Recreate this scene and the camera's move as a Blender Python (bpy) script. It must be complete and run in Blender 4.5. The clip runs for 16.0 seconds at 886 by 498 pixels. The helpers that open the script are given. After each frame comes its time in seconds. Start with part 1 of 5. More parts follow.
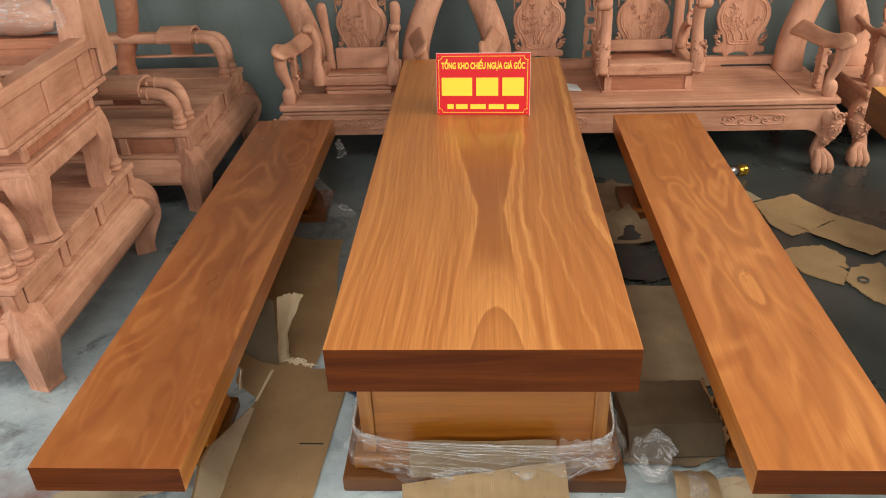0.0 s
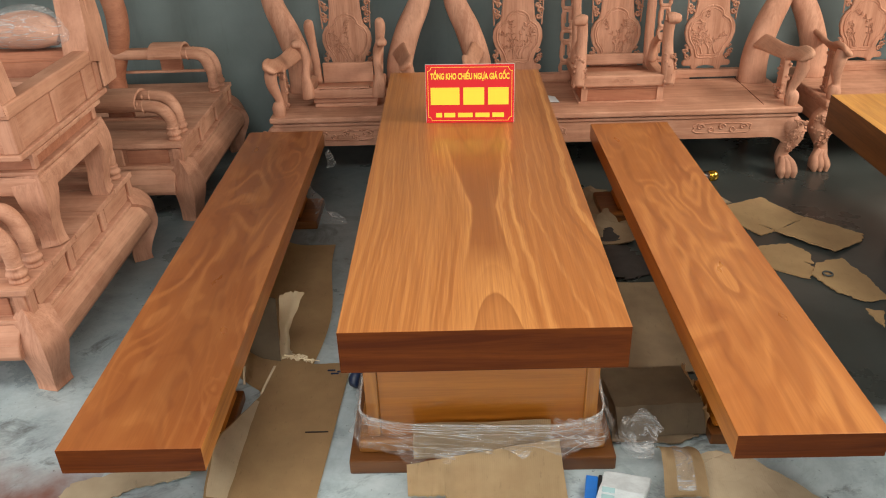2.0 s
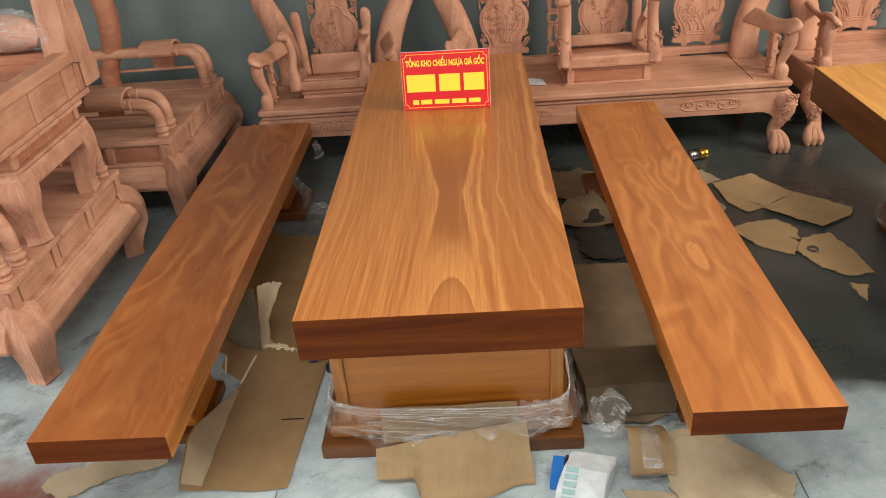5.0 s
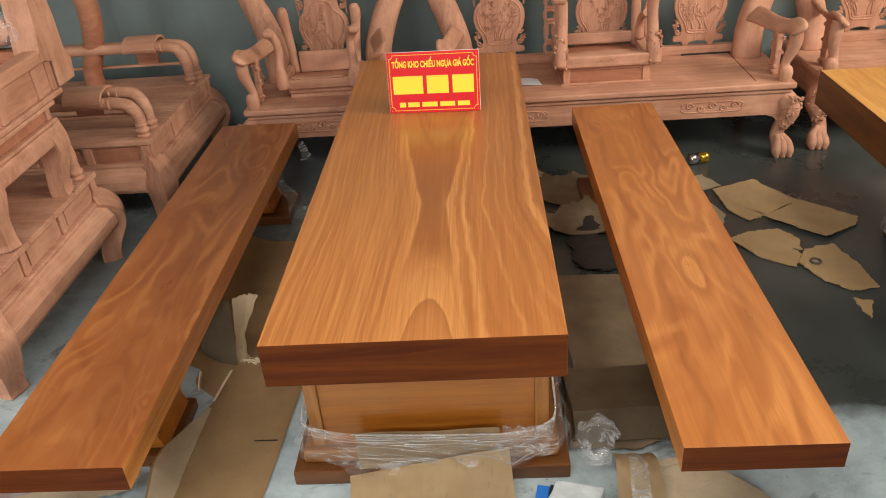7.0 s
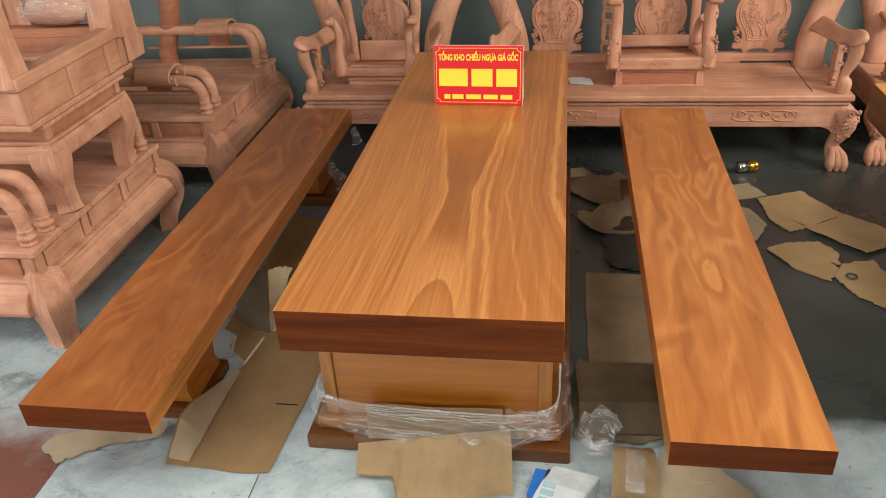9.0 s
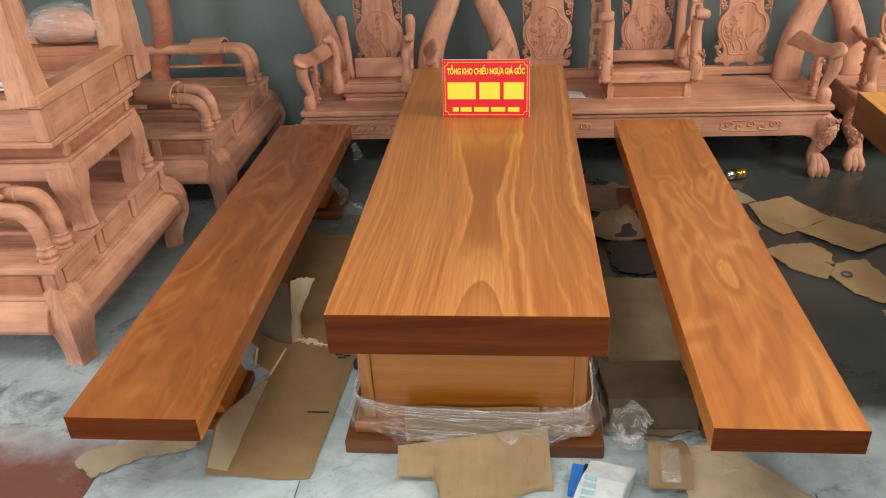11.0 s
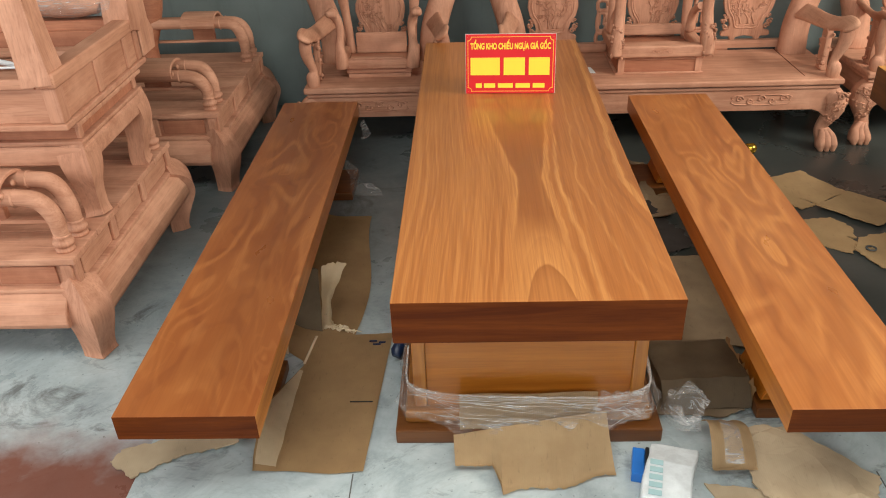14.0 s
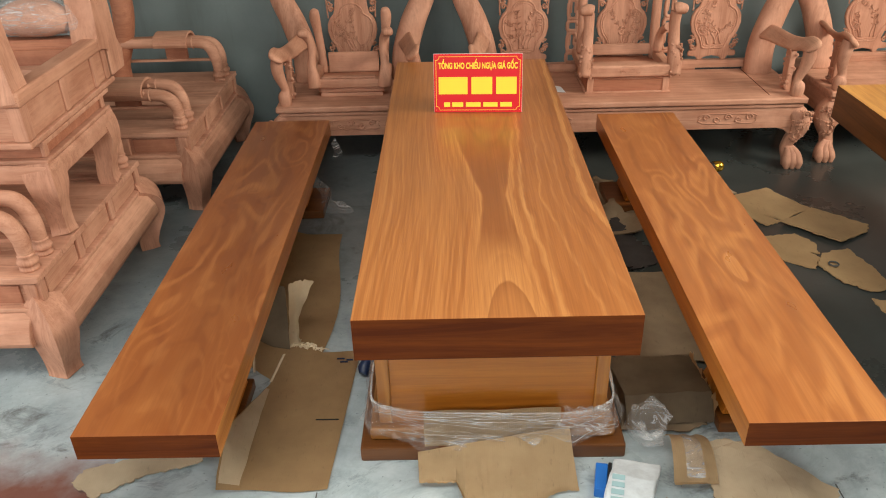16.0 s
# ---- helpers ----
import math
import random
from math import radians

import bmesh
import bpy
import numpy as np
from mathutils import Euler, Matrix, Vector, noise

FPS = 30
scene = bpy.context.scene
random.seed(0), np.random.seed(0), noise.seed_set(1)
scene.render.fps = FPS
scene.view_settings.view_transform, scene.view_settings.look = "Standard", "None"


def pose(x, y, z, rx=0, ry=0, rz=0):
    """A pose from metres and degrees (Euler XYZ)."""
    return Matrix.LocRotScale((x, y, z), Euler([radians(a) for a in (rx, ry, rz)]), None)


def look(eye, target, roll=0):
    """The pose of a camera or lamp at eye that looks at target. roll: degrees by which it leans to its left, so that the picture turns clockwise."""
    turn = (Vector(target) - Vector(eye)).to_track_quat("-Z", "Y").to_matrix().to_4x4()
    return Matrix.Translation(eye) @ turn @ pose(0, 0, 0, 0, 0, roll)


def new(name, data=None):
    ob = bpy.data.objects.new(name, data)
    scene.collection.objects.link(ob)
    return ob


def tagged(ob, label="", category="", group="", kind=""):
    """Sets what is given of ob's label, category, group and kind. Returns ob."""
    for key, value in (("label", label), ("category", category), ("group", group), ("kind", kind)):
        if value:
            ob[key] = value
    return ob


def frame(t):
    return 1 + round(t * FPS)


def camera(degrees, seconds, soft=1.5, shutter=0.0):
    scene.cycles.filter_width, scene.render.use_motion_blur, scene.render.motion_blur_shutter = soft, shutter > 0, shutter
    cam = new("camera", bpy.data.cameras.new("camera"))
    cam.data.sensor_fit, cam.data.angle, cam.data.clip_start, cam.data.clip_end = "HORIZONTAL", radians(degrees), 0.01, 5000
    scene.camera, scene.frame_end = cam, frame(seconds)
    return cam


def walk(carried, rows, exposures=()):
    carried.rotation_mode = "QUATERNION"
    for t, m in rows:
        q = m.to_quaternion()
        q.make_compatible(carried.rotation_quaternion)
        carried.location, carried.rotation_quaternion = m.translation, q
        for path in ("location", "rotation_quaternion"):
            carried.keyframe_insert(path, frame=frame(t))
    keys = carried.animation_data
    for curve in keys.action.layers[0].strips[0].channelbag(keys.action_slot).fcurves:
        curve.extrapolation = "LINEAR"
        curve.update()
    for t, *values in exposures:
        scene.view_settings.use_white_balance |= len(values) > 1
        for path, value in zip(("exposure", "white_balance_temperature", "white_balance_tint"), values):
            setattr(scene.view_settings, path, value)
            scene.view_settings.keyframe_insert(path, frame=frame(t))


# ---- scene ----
cam = camera(59.0, 16.0, soft=1.0)
PATH = [
    (0, (0.011, -1.554, 1.865), (-0.096, 0.168, 0.852), -2.3),
    (0.5, (-0.031, -1.634, 1.866), (-0.109, 0.091, 0.855), -2.8),
    (1, (-0.06, -1.698, 1.869), (-0.116, 0.034, 0.869), -2.4),
    (1.5, (-0.064, -1.723, 1.873), (-0.11, 0.018, 0.889), -2.0),
    (2, (-0.074, -1.739, 1.874), (-0.104, 0.011, 0.905), -1.8),
    (2.5, (-0.093, -1.755, 1.878), (-0.096, 0.001, 0.92), -1.5),
    (3, (-0.098, -1.767, 1.876), (-0.059, -0.016, 0.91), -1.4),
    (3.5, (-0.084, -1.759, 1.872), (-0.033, -0.023, 0.881), -1.6),
    (4, (-0.008, -1.765, 1.872), (-0.035, -0.03, 0.877), -2.1),
    (6.5, (0.222, -1.676, 1.872), (0.101, 0.049, 0.867), -5.6),
    (7, (0.206, -1.597, 1.865), (0.093, 0.124, 0.852), -4.5),
    (7.5, (0.201, -1.587, 1.866), (0.045, 0.129, 0.85), -3.7),
    (8, (0.279, -1.61, 1.866), (0.107, 0.101, 0.844), -3.1),
    (8.5, (0.344, -1.674, 1.873), (0.134, 0.039, 0.863), -3.0),
    (9, (0.38, -1.69, 1.875), (0.087, 0.011, 0.865), -3.5),
    (11.5, (0.092, -1.82, 1.879), (-0.066, -0.076, 0.914), -2.5),
    (12, (0.072, -1.782, 1.873), (-0.09, -0.05, 0.885), -1.7),
    (12.5, (0.04, -1.696, 1.865), (-0.16, 0.021, 0.859), -2.2),
    (13, (0.002, -1.665, 1.864), (-0.183, 0.038, 0.832), -2.3),
    (13.5, (-0.105, -1.705, 1.873), (-0.216, 0.0, 0.832), -2.5),
    (14, (-0.179, -1.735, 1.867), (-0.249, -0.02, 0.84), -2.1),
    (14.5, (-0.213, -1.751, 1.866), (-0.273, -0.031, 0.847), -1.5),
    (15, (-0.223, -1.759, 1.868), (-0.269, -0.033, 0.858), -1.8),
    (15.5, (-0.198, -1.754, 1.868), (-0.214, -0.021, 0.87), -2.2),
    (16, (-0.116, -1.751, 1.872), (-0.142, -0.013, 0.884), -1.6),
]
walk(cam, [(t, look(eye, target, roll)) for t, eye, target, roll in PATH])

# ---- world and light ----
world = bpy.data.worlds.new("world")
scene.world = world
world.use_nodes = True
wn = world.node_tree
sky = wn.nodes.new("ShaderNodeTexSky")
sky.sky_type, sky.sun_disc = "NISHITA", False
sky.sun_elevation, sky.sun_rotation = radians(40), radians(220)
wn.links.new(sky.outputs[0], wn.nodes["Background"].inputs[0])
wn.nodes["Background"].inputs[1].default_value = 0.05


def area(name, eye, target, sx, sy, power, colour):
    data = bpy.data.lights.new(name, "AREA")
    data.shape, data.size, data.size_y, data.energy, data.color = "RECTANGLE", sx, sy, power, colour
    ob = new(name, data)
    ob.matrix_world = look(eye, target)
    return ob


# daylight in the shop front's high opening, the west doorway, the east window and a translucent roof sheet; the last
# lamp is an added fill
area("front_daylight", (-0.6, -4.12, 2.75), (-0.3, 0.6, 0.0), 5.6, 1.0, 95, (1.0, 0.97, 0.93))
area("west_daylight", (-4.42, -1.3, 1.45), (-0.6, 0.3, 0.3), 2.4, 2.0, 88, (1.0, 0.98, 0.92))
area("skylight_daylight", (-0.9, -1.25, 3.62), (-0.9, -1.25, 0.0), 3.4, 1.2, 104, (1.0, 0.972, 0.895))
area("east_daylight", (4.52, 0.9, 2.55), (-0.9, 1.4, 0.6), 2.6, 0.9, 268, (1.0, 0.92, 0.79))
area("roof_daylight", (1.9, -0.5, 3.62), (-0.7, 0.5, 0.2), 1.2, 1.2, 72, (1.0, 0.93, 0.80))

# ---- materials ----


class Nodes:
    """A short way to write a node material."""

    def __init__(self, name):
        self.mat = bpy.data.materials.new(name)
        self.mat.use_nodes = True
        self.tree = self.mat.node_tree
        self.bsdf = self.tree.nodes["Principled BSDF"]

    def add(self, kind, **sockets):
        node = self.tree.nodes.new(kind)
        for key, value in sockets.items():
            self.put(node.inputs[key.replace("_", " ")], value)
        return node

    def put(self, socket, value):
        if isinstance(value, bpy.types.NodeSocket):
            self.tree.links.new(value, socket)
        else:
            socket.default_value = value

    def math(self, op, a, b=0.0):
        node = self.tree.nodes.new("ShaderNodeMath")
        node.operation = op
        self.put(node.inputs[0], a), self.put(node.inputs[1], b)
        return node.outputs[0]

    def place(self, scale=(1, 1, 1), shift=(0, 0, 0)):
        coords = self.tree.nodes.new("ShaderNodeTexCoord")
        node = self.tree.nodes.new("ShaderNodeMapping")
        node.inputs["Scale"].default_value, node.inputs["Location"].default_value = scale, shift
        self.tree.links.new(coords.outputs["Object"], node.inputs[0])
        return node.outputs[0]

    def noise(self, vector, scale, detail=4.0, rough=0.55, warp=0.0):
        node = self.add("ShaderNodeTexNoise", Vector=vector, Scale=scale, Detail=detail, Roughness=rough, Distortion=warp)
        return node.outputs[0]

    def ramp(self, fac, stops):
        node = self.tree.nodes.new("ShaderNodeValToRGB")
        ramp = node.color_ramp
        while len(ramp.elements) < len(stops):
            ramp.elements.new(0.5)
        for element, (at, colour) in zip(ramp.elements, stops):
            element.position = at
            element.color = (*colour, 1) if isinstance(colour, tuple) else (colour, colour, colour, 1)
        self.tree.links.new(fac, node.inputs[0])
        return node.outputs[0]

    def mix(self, fac, a, b, blend="MIX"):
        node = self.tree.nodes.new("ShaderNodeMix")
        node.data_type, node.blend_type = "RGBA", blend
        self.put(node.inputs[0], fac)
        for socket, value in ((node.inputs[6], a), (node.inputs[7], b)):
            self.put(socket, (*value, 1) if isinstance(value, tuple) else value)
        return node.outputs[2]

    def bump(self, height, strength, distance=0.002):
        node = self.add("ShaderNodeBump", Height=height, Strength=strength, Distance=distance)
        self.tree.links.new(node.outputs[0], self.bsdf.inputs["Normal"])

    def done(self, colour, rough, coat=0.0, metal=0.0, spec=0.5, coat_rough=0.1):
        self.put(self.bsdf.inputs["Base Color"], (*colour, 1) if isinstance(colour, tuple) else colour)
        self.put(self.bsdf.inputs["Roughness"], rough)
        self.put(self.bsdf.inputs["Metallic"], metal)
        self.put(self.bsdf.inputs["Specular IOR Level"], spec)
        self.put(self.bsdf.inputs["Coat Weight"], coat)
        self.put(self.bsdf.inputs["Coat Roughness"], coat_rough)
        return self.mat


def slab_wood(name, dark, mid, light, centre, depth, waist, bend, freq, wander, shift, swirl=0.0, streaky=0.2, stretch=0.62, eye=None, rough=0.32, cloud=0.0):
    """Lacquered slab: growth rings cut lengthwise along y, narrowest at the waist and arching towards both ends."""
    n = Nodes(name)
    split = n.add("ShaderNodeSeparateXYZ", Vector=n.place())
    x, y, z = split.outputs
    low = n.noise(n.place((2.6, stretch, 2.6), shift), 1.0, 2.0, 0.5, swirl)
    mid_noise = n.noise(n.place((8.0, stretch * 3.4, 8.0), shift), 1.0, 2.0, 0.5)
    dx = n.math("SUBTRACT", x, centre)
    dz = n.math("SUBTRACT", z, depth)
    r = n.math("SQRT", n.math("ADD", n.math("MULTIPLY", dx, dx), n.math("MULTIPLY", dz, dz)))
    along = n.math("SUBTRACT", y, waist)
    pull = n.math("DIVIDE", bend, n.math("ADD", 1.0, n.math("MULTIPLY", n.math("MULTIPLY", dx, dx), 9.0)))
    v = n.math("SUBTRACT", r, n.math("MULTIPLY", n.math("MULTIPLY", along, along), pull))
    v = n.math("ADD", v, n.math("MULTIPLY", low, wander))
    v = n.math("ADD", v, n.math("MULTIPLY", mid_noise, wander * 0.30))
    if eye:
        ex, ey, gain = eye
        ax = n.math("MULTIPLY", n.math("ADD", n.math("SUBTRACT", x, ex), n.math("MULTIPLY", mid_noise, 0.05)), 25.0)
        ay = n.math("MULTIPLY", n.math("SUBTRACT", y, ey), 7.0)
        d2 = n.math("ADD", n.math("MULTIPLY", ax, ax), n.math("MULTIPLY", ay, ay))
        v = n.math("ADD", v, n.math("MULTIPLY", n.math("DIVIDE", 1.0, n.math("ADD", 1.0, d2)), gain))
        knot = n.math("DIVIDE", 1.0, n.math("ADD", 1.0, d2))
    band = n.tree.nodes.new("ShaderNodeTexNoise")
    band.noise_dimensions = "1D"
    n.put(band.inputs["W"], n.math("ADD", n.math("MULTIPLY", v, freq), 3.7))
    band.inputs["Scale"].default_value, band.inputs["Detail"].default_value, band.inputs["Roughness"].default_value = 1.0, 2.0, 0.55
    colour = n.ramp(band.outputs[0], [(0.30, dark), (0.43, mid), (0.54, mid), (0.66, light)])
    if cloud:
        # pale swirling flame, drawn as growth contours round slow hills
        hills = n.noise(n.place((3.6, 0.95, 3.6), shift), 1.0, 2.0, 0.45, 0.9)
        loops = n.math("ADD", n.math("MULTIPLY", n.math("SINE", n.math("MULTIPLY", hills, 62.0)), 0.5), 0.5)
        patchy = n.ramp(n.noise(n.place((4.0, 1.6, 4.0), shift), 1.3, 2.0), [(0.40, 0.15), (0.58, 1.0)])
        colour = n.mix(n.math("MULTIPLY", n.ramp(loops, [(0.50, 0.0), (0.98, cloud)]), patchy), colour, light)
        colour = n.mix(n.math("MULTIPLY", n.ramp(loops, [(0.02, cloud * 0.7), (0.35, 0.0)]), patchy), colour, dark)
    if eye:
        colour = n.mix(n.ramp(knot, [(0.12, 0.0), (0.30, 0.45), (0.44, 0.2), (0.56, 0.0)]), colour, light)
        colour = n.mix(n.ramp(knot, [(0.38, 0.0), (0.52, 0.55), (0.62, 0.45), (0.70, 0.0)]), colour, dark)
        colour = n.mix(n.ramp(knot, [(0.63, 0.0), (0.70, 0.85)]), colour, light)
    fibre = n.noise(n.place((170, 3.5, 170)), 1.0, 3.0, 0.6)
    colour = n.mix(n.ramp(fibre, [(0.40, 0.0), (0.70, 0.42)]), colour, dark)
    patch = n.noise(n.place((2.2, 0.8, 2.2), shift), 1.7, 2.0)
    colour = n.mix(n.ramp(patch, [(0.40, 0.0), (0.70, 0.5)]), colour, n.mix(0.45, colour, light))
    streak = n.noise(n.place((20, 0.5, 20), shift), 1.0, 3.0, 0.6, 0.3)
    colour = n.mix(n.ramp(streak, [(0.50, 0.0), (0.68, streaky)]), colour, light)
    colour = n.mix(n.ramp(streak, [(0.32, streaky), (0.46, 0.0)]), colour, dark)
    smear = n.noise(n.place((5, 2, 5)), 1.5, 4.0)
    n.bump(fibre, 0.06, 0.0006)
    return n.done(colour, n.ramp(smear, [(0.3, rough - 0.05), (0.75, rough + 0.1)]), coat=0.4, coat_rough=0.2)


def heart_wood(name, dark, mid, light, length):
    """Lacquered slab cut through the heart: a plain vase-shaped heart along y, pale rim, wavy bands on one flank, fine lines on the other."""
    n = Nodes(name)
    x, y, z = n.add("ShaderNodeSeparateXYZ", Vector=n.place()).outputs
    soft = n.noise(n.place((3.0, 1.6, 3.0), (1.3, 4.2, 0.0)), 1.0, 2.0, 0.5)
    ripple = n.noise(n.place((9.0, 5.0, 9.0), (2.7, 0.4, 0.0)), 1.0, 2.0, 0.55)
    fine_ripple = n.noise(n.place((22.0, 8.0, 22.0)), 1.0, 2.0, 0.5)
    wave = n.math("SUBTRACT", ripple, 0.5)

    def profile(stops):
        out = n.ramp(n.math("DIVIDE", y, length), [(a / length, b) for a, b in stops])
        out.node.color_ramp.interpolation = "B_SPLINE"
        return out

    middle = profile([(0.0, 0.034), (0.2, 0.027), (0.55, 0.034), (0.75, 0.032), (1.1, 0.023), (1.5, 0.018), (2.44, 0.02)])
    half = profile([(0.0, 0.118), (0.15, 0.088), (0.35, 0.075), (0.55, 0.060), (0.74, 0.038), (0.92, 0.066), (1.15, 0.096), (1.45, 0.128), (2.44, 0.20)])
    dx = n.math("SUBTRACT", x, middle)
    east = n.math("GREATER_THAN", dx, 0.0)
    away = n.math("SUBTRACT", n.math("ABSOLUTE", dx), half)
    # the near end fans out on the east flank
    near = n.math("MAXIMUM", n.math("SUBTRACT", 0.75, y), 0.0)
    fan = n.math("MULTIPLY", n.math("MULTIPLY", near, n.math("MAXIMUM", away, 0.0)), n.math("ADD", n.math("MULTIPLY", east, 0.55), 0.10))
    lean = n.math("MULTIPLY", n.math("MULTIPLY", n.math("SUBTRACT", y, 0.74), n.math("SUBTRACT", 1.0, east)), 0.012)
    # the heart's swelling dies out towards the edges
    calm = n.math("DIVIDE", 0.055, n.math("ADD", 0.055, n.math("MULTIPLY", dx, dx)))
    u = n.math("SUBTRACT", n.math("ABSOLUTE", dx), n.math("MULTIPLY", half, calm))
    u = n.math("ADD", n.math("SUBTRACT", u, fan), lean)
    u = n.math("ADD", u, n.math("MULTIPLY", wave, n.math("ADD", n.math("MULTIPLY", east, 0.036), 0.007)))
    u = n.math("ADD", u, n.math("MULTIPLY", n.math("SUBTRACT", fine_ripple, 0.5), 0.006))

    def bands(scale, seed, detail, stops):
        tex = n.tree.nodes.new("ShaderNodeTexNoise")
        tex.noise_dimensions = "1D"
        n.put(tex.inputs["W"], n.math("ADD", n.math("MULTIPLY", u, scale), seed))
        tex.inputs["Scale"].default_value, tex.inputs["Detail"].default_value, tex.inputs["Roughness"].default_value = 1.0, detail, 0.6
        return n.ramp(tex.outputs[0], stops)

    deep = tuple(0.45 * m + 0.55 * d for m, d in zip(mid, dark))
    amber = tuple(0.55 * m + 0.45 * c for m, c in zip(mid, light))
    broad = bands(24.0, 6.3, 1.5, [(0.30, deep), (0.42, mid), (0.52, mid), (0.60, amber), (0.72, light)])
    thin = bands(60.0, 31.0, 3.0, [(0.28, tuple(0.5 * a + 0.5 * b for a, b in zip(deep, mid))), (0.44, mid), (0.60, amber), (0.78, tuple(0.5 * a + 0.5 * b for a, b in zip(amber, light)))])
    # bands fade in and out along their length
    fade = n.ramp(soft, [(0.34, 0.85), (0.64, 0.25)])
    thin = n.mix(n.math("MULTIPLY", fade, 0.85), thin, n.mix(0.6, mid, amber))
    colour = n.mix(east, thin, n.mix(n.math("MULTIPLY", fade, 0.35), broad, mid))
    # heart: calm and darker, with faint arches at one end and hollows at the other
    off = n.math("SUBTRACT", x, 0.040)
    bow = n.math("MULTIPLY", n.math("MULTIPLY", off, off), 42.0)
    jitter = n.math("MULTIPLY", n.math("SUBTRACT", fine_ripple, 0.5), 0.05)
    arch = n.math("ADD", n.math("ADD", y, bow), jitter)
    hollow = n.math("ADD", n.math("SUBTRACT", y, n.math("MULTIPLY", bow, 0.85)), jitter)
    heart = n.ramp(n.math("DIVIDE", y, length), [(0.0, amber), (0.11, amber), (0.20, deep), (0.36, tuple(0.7 * d + 0.3 * m for d, m in zip(dark, mid))), (0.50, deep), (0.60, mid), (1.0, deep)])
    heart = n.mix(n.ramp(n.math("MULTIPLY", hollow, 0.4), [(0.46, 0.0), (0.492, 0.55), (0.52, 0.0), (0.56, 0.35), (0.60, 0.0)]), heart, dark)
    heart = n.mix(n.ramp(arch, [(0.10, 0.35), (0.186, 0.75), (0.198, 0.0)]), heart, n.ramp(arch, [(0.0, mid), (0.185, tuple(0.35 * m + 0.65 * d for m, d in zip(mid, dark)))]))
    heart = n.mix(n.ramp(arch, [(0.188, 0.0), (0.205, 0.75), (0.25, 0.35), (0.34, 0.1), (0.36, 0.35), (0.44, 0.0)]), heart, light)
    inside = n.ramp(n.math("ADD", n.math("MULTIPLY", n.math("ADD", away, n.math("MULTIPLY", wave, 0.018)), 10.0), 0.5), [(0.40, 1.0), (0.52, 0.0)])
    colour = n.mix(inside, colour, heart)
    rim = n.ramp(n.math("ADD", n.math("MULTIPLY", n.math("ADD", away, n.math("MULTIPLY", wave, 0.018)), 10.0), 0.5), [(0.46, 0.0), (0.52, 0.85), (0.60, 0.45), (0.72, 0.0)])
    colour = n.mix(n.math("MULTIPLY", rim, n.ramp(n.math("DIVIDE", y, length), [(0.10, 0.45), (0.26, 1.0), (0.42, 0.7), (0.6, 0.3)])), colour, light)
    fibre = n.noise(n.place((190, 3.5, 190)), 1.0, 3.0, 0.6)
    colour = n.mix(n.ramp(fibre, [(0.40, 0.0), (0.70, 0.44)]), colour, dark)
    streak = n.noise(n.place((42, 0.9, 42), (5.0, 2.0, 1.0)), 1.0, 3.0, 0.6, 0.4)
    colour = n.mix(n.ramp(streak, [(0.30, 0.42), (0.47, 0.0)]), colour, dark)
    colour = n.mix(n.ramp(streak, [(0.55, 0.0), (0.70, 0.22)]), colour, light)
    smear = n.noise(n.place((5, 2, 5)), 1.5, 4.0)
    n.bump(fibre, 0.05, 0.0005)
    return n.done(colour, n.ramp(smear, [(0.3, 0.30), (0.75, 0.42)]), coat=0.5, coat_rough=0.2)


def plain_wood(name, dark, light, along="x", rough=0.65, coat=0.0, grain=1.0, dusty=0.55, spec=0.5):
    """Sawn or sanded wood with grain along one axis, sanding dust, darker streaks and small stains."""
    n = Nodes(name)
    s = [38.0, 38.0, 38.0]
    s["xyz".index(along)] = 2.4
    fig = n.noise(n.place(tuple(s)), 0.5, 5.0, 0.62, 0.8)
    colour = n.ramp(fig, [(0.36, dark), (0.64, light)])
    fine = n.noise(n.place(tuple(c * 4 for c in s)), 1.0, 2.0)
    deep = tuple(c * 0.72 for c in dark)
    colour = n.mix(n.ramp(fine, [(0.48, 0.0), (0.72, 0.45 * grain)]), colour, deep)
    dust = n.noise(n.place(), 4.5, 6.0, 0.65)
    pale = tuple(min(1, c * 1.16 + 0.03) for c in light)
    colour = n.mix(n.ramp(dust, [(0.45, 0.0), (0.66, dusty)]), colour, pale)
    blotch = n.noise(n.place((1, 1, 1), (3, 8, 5)), 7.0, 5.0, 0.6)
    colour = n.mix(n.ramp(blotch, [(0.54, 0.0), (0.72, 0.5 * grain)]), colour, dark)
    tone = n.add("ShaderNodeObjectInfo").outputs["Random"]
    colour = n.mix(n.math("MULTIPLY", tone, 0.30), colour, dark)
    n.bump(n.math("ADD", n.math("ADD", fig, fine), blotch), 0.3, 0.0016)
    return n.done(colour, rough, coat=coat, spec=spec)


M = {}
M["table_top"] = heart_wood("table_top_wood", (0.235, 0.070, 0.016), (0.40, 0.138, 0.032), (0.60, 0.262, 0.076), 2.44)
M["bench_a"] = slab_wood("bench_wood_dark", (0.215, 0.058, 0.014), (0.272, 0.080, 0.019), (0.46, 0.178, 0.052), -0.02, 0.36, 1.1, 0.04, 7.0, 0.30, (7.3, 4.4, 1.0), swirl=2.0, streaky=0.12, stretch=1.5, cloud=0.55)
M["bench_b"] = slab_wood("bench_wood_light", (0.265, 0.078, 0.017), (0.365, 0.118, 0.027), (0.52, 0.208, 0.056), 0.0, 0.365, 1.0, 0.03, 9.0, 0.15, (1.7, 8.1, 2.0), swirl=1.0, streaky=0.16, stretch=1.15, cloud=0.75, eye=(0.045, 0.817, 0.035))
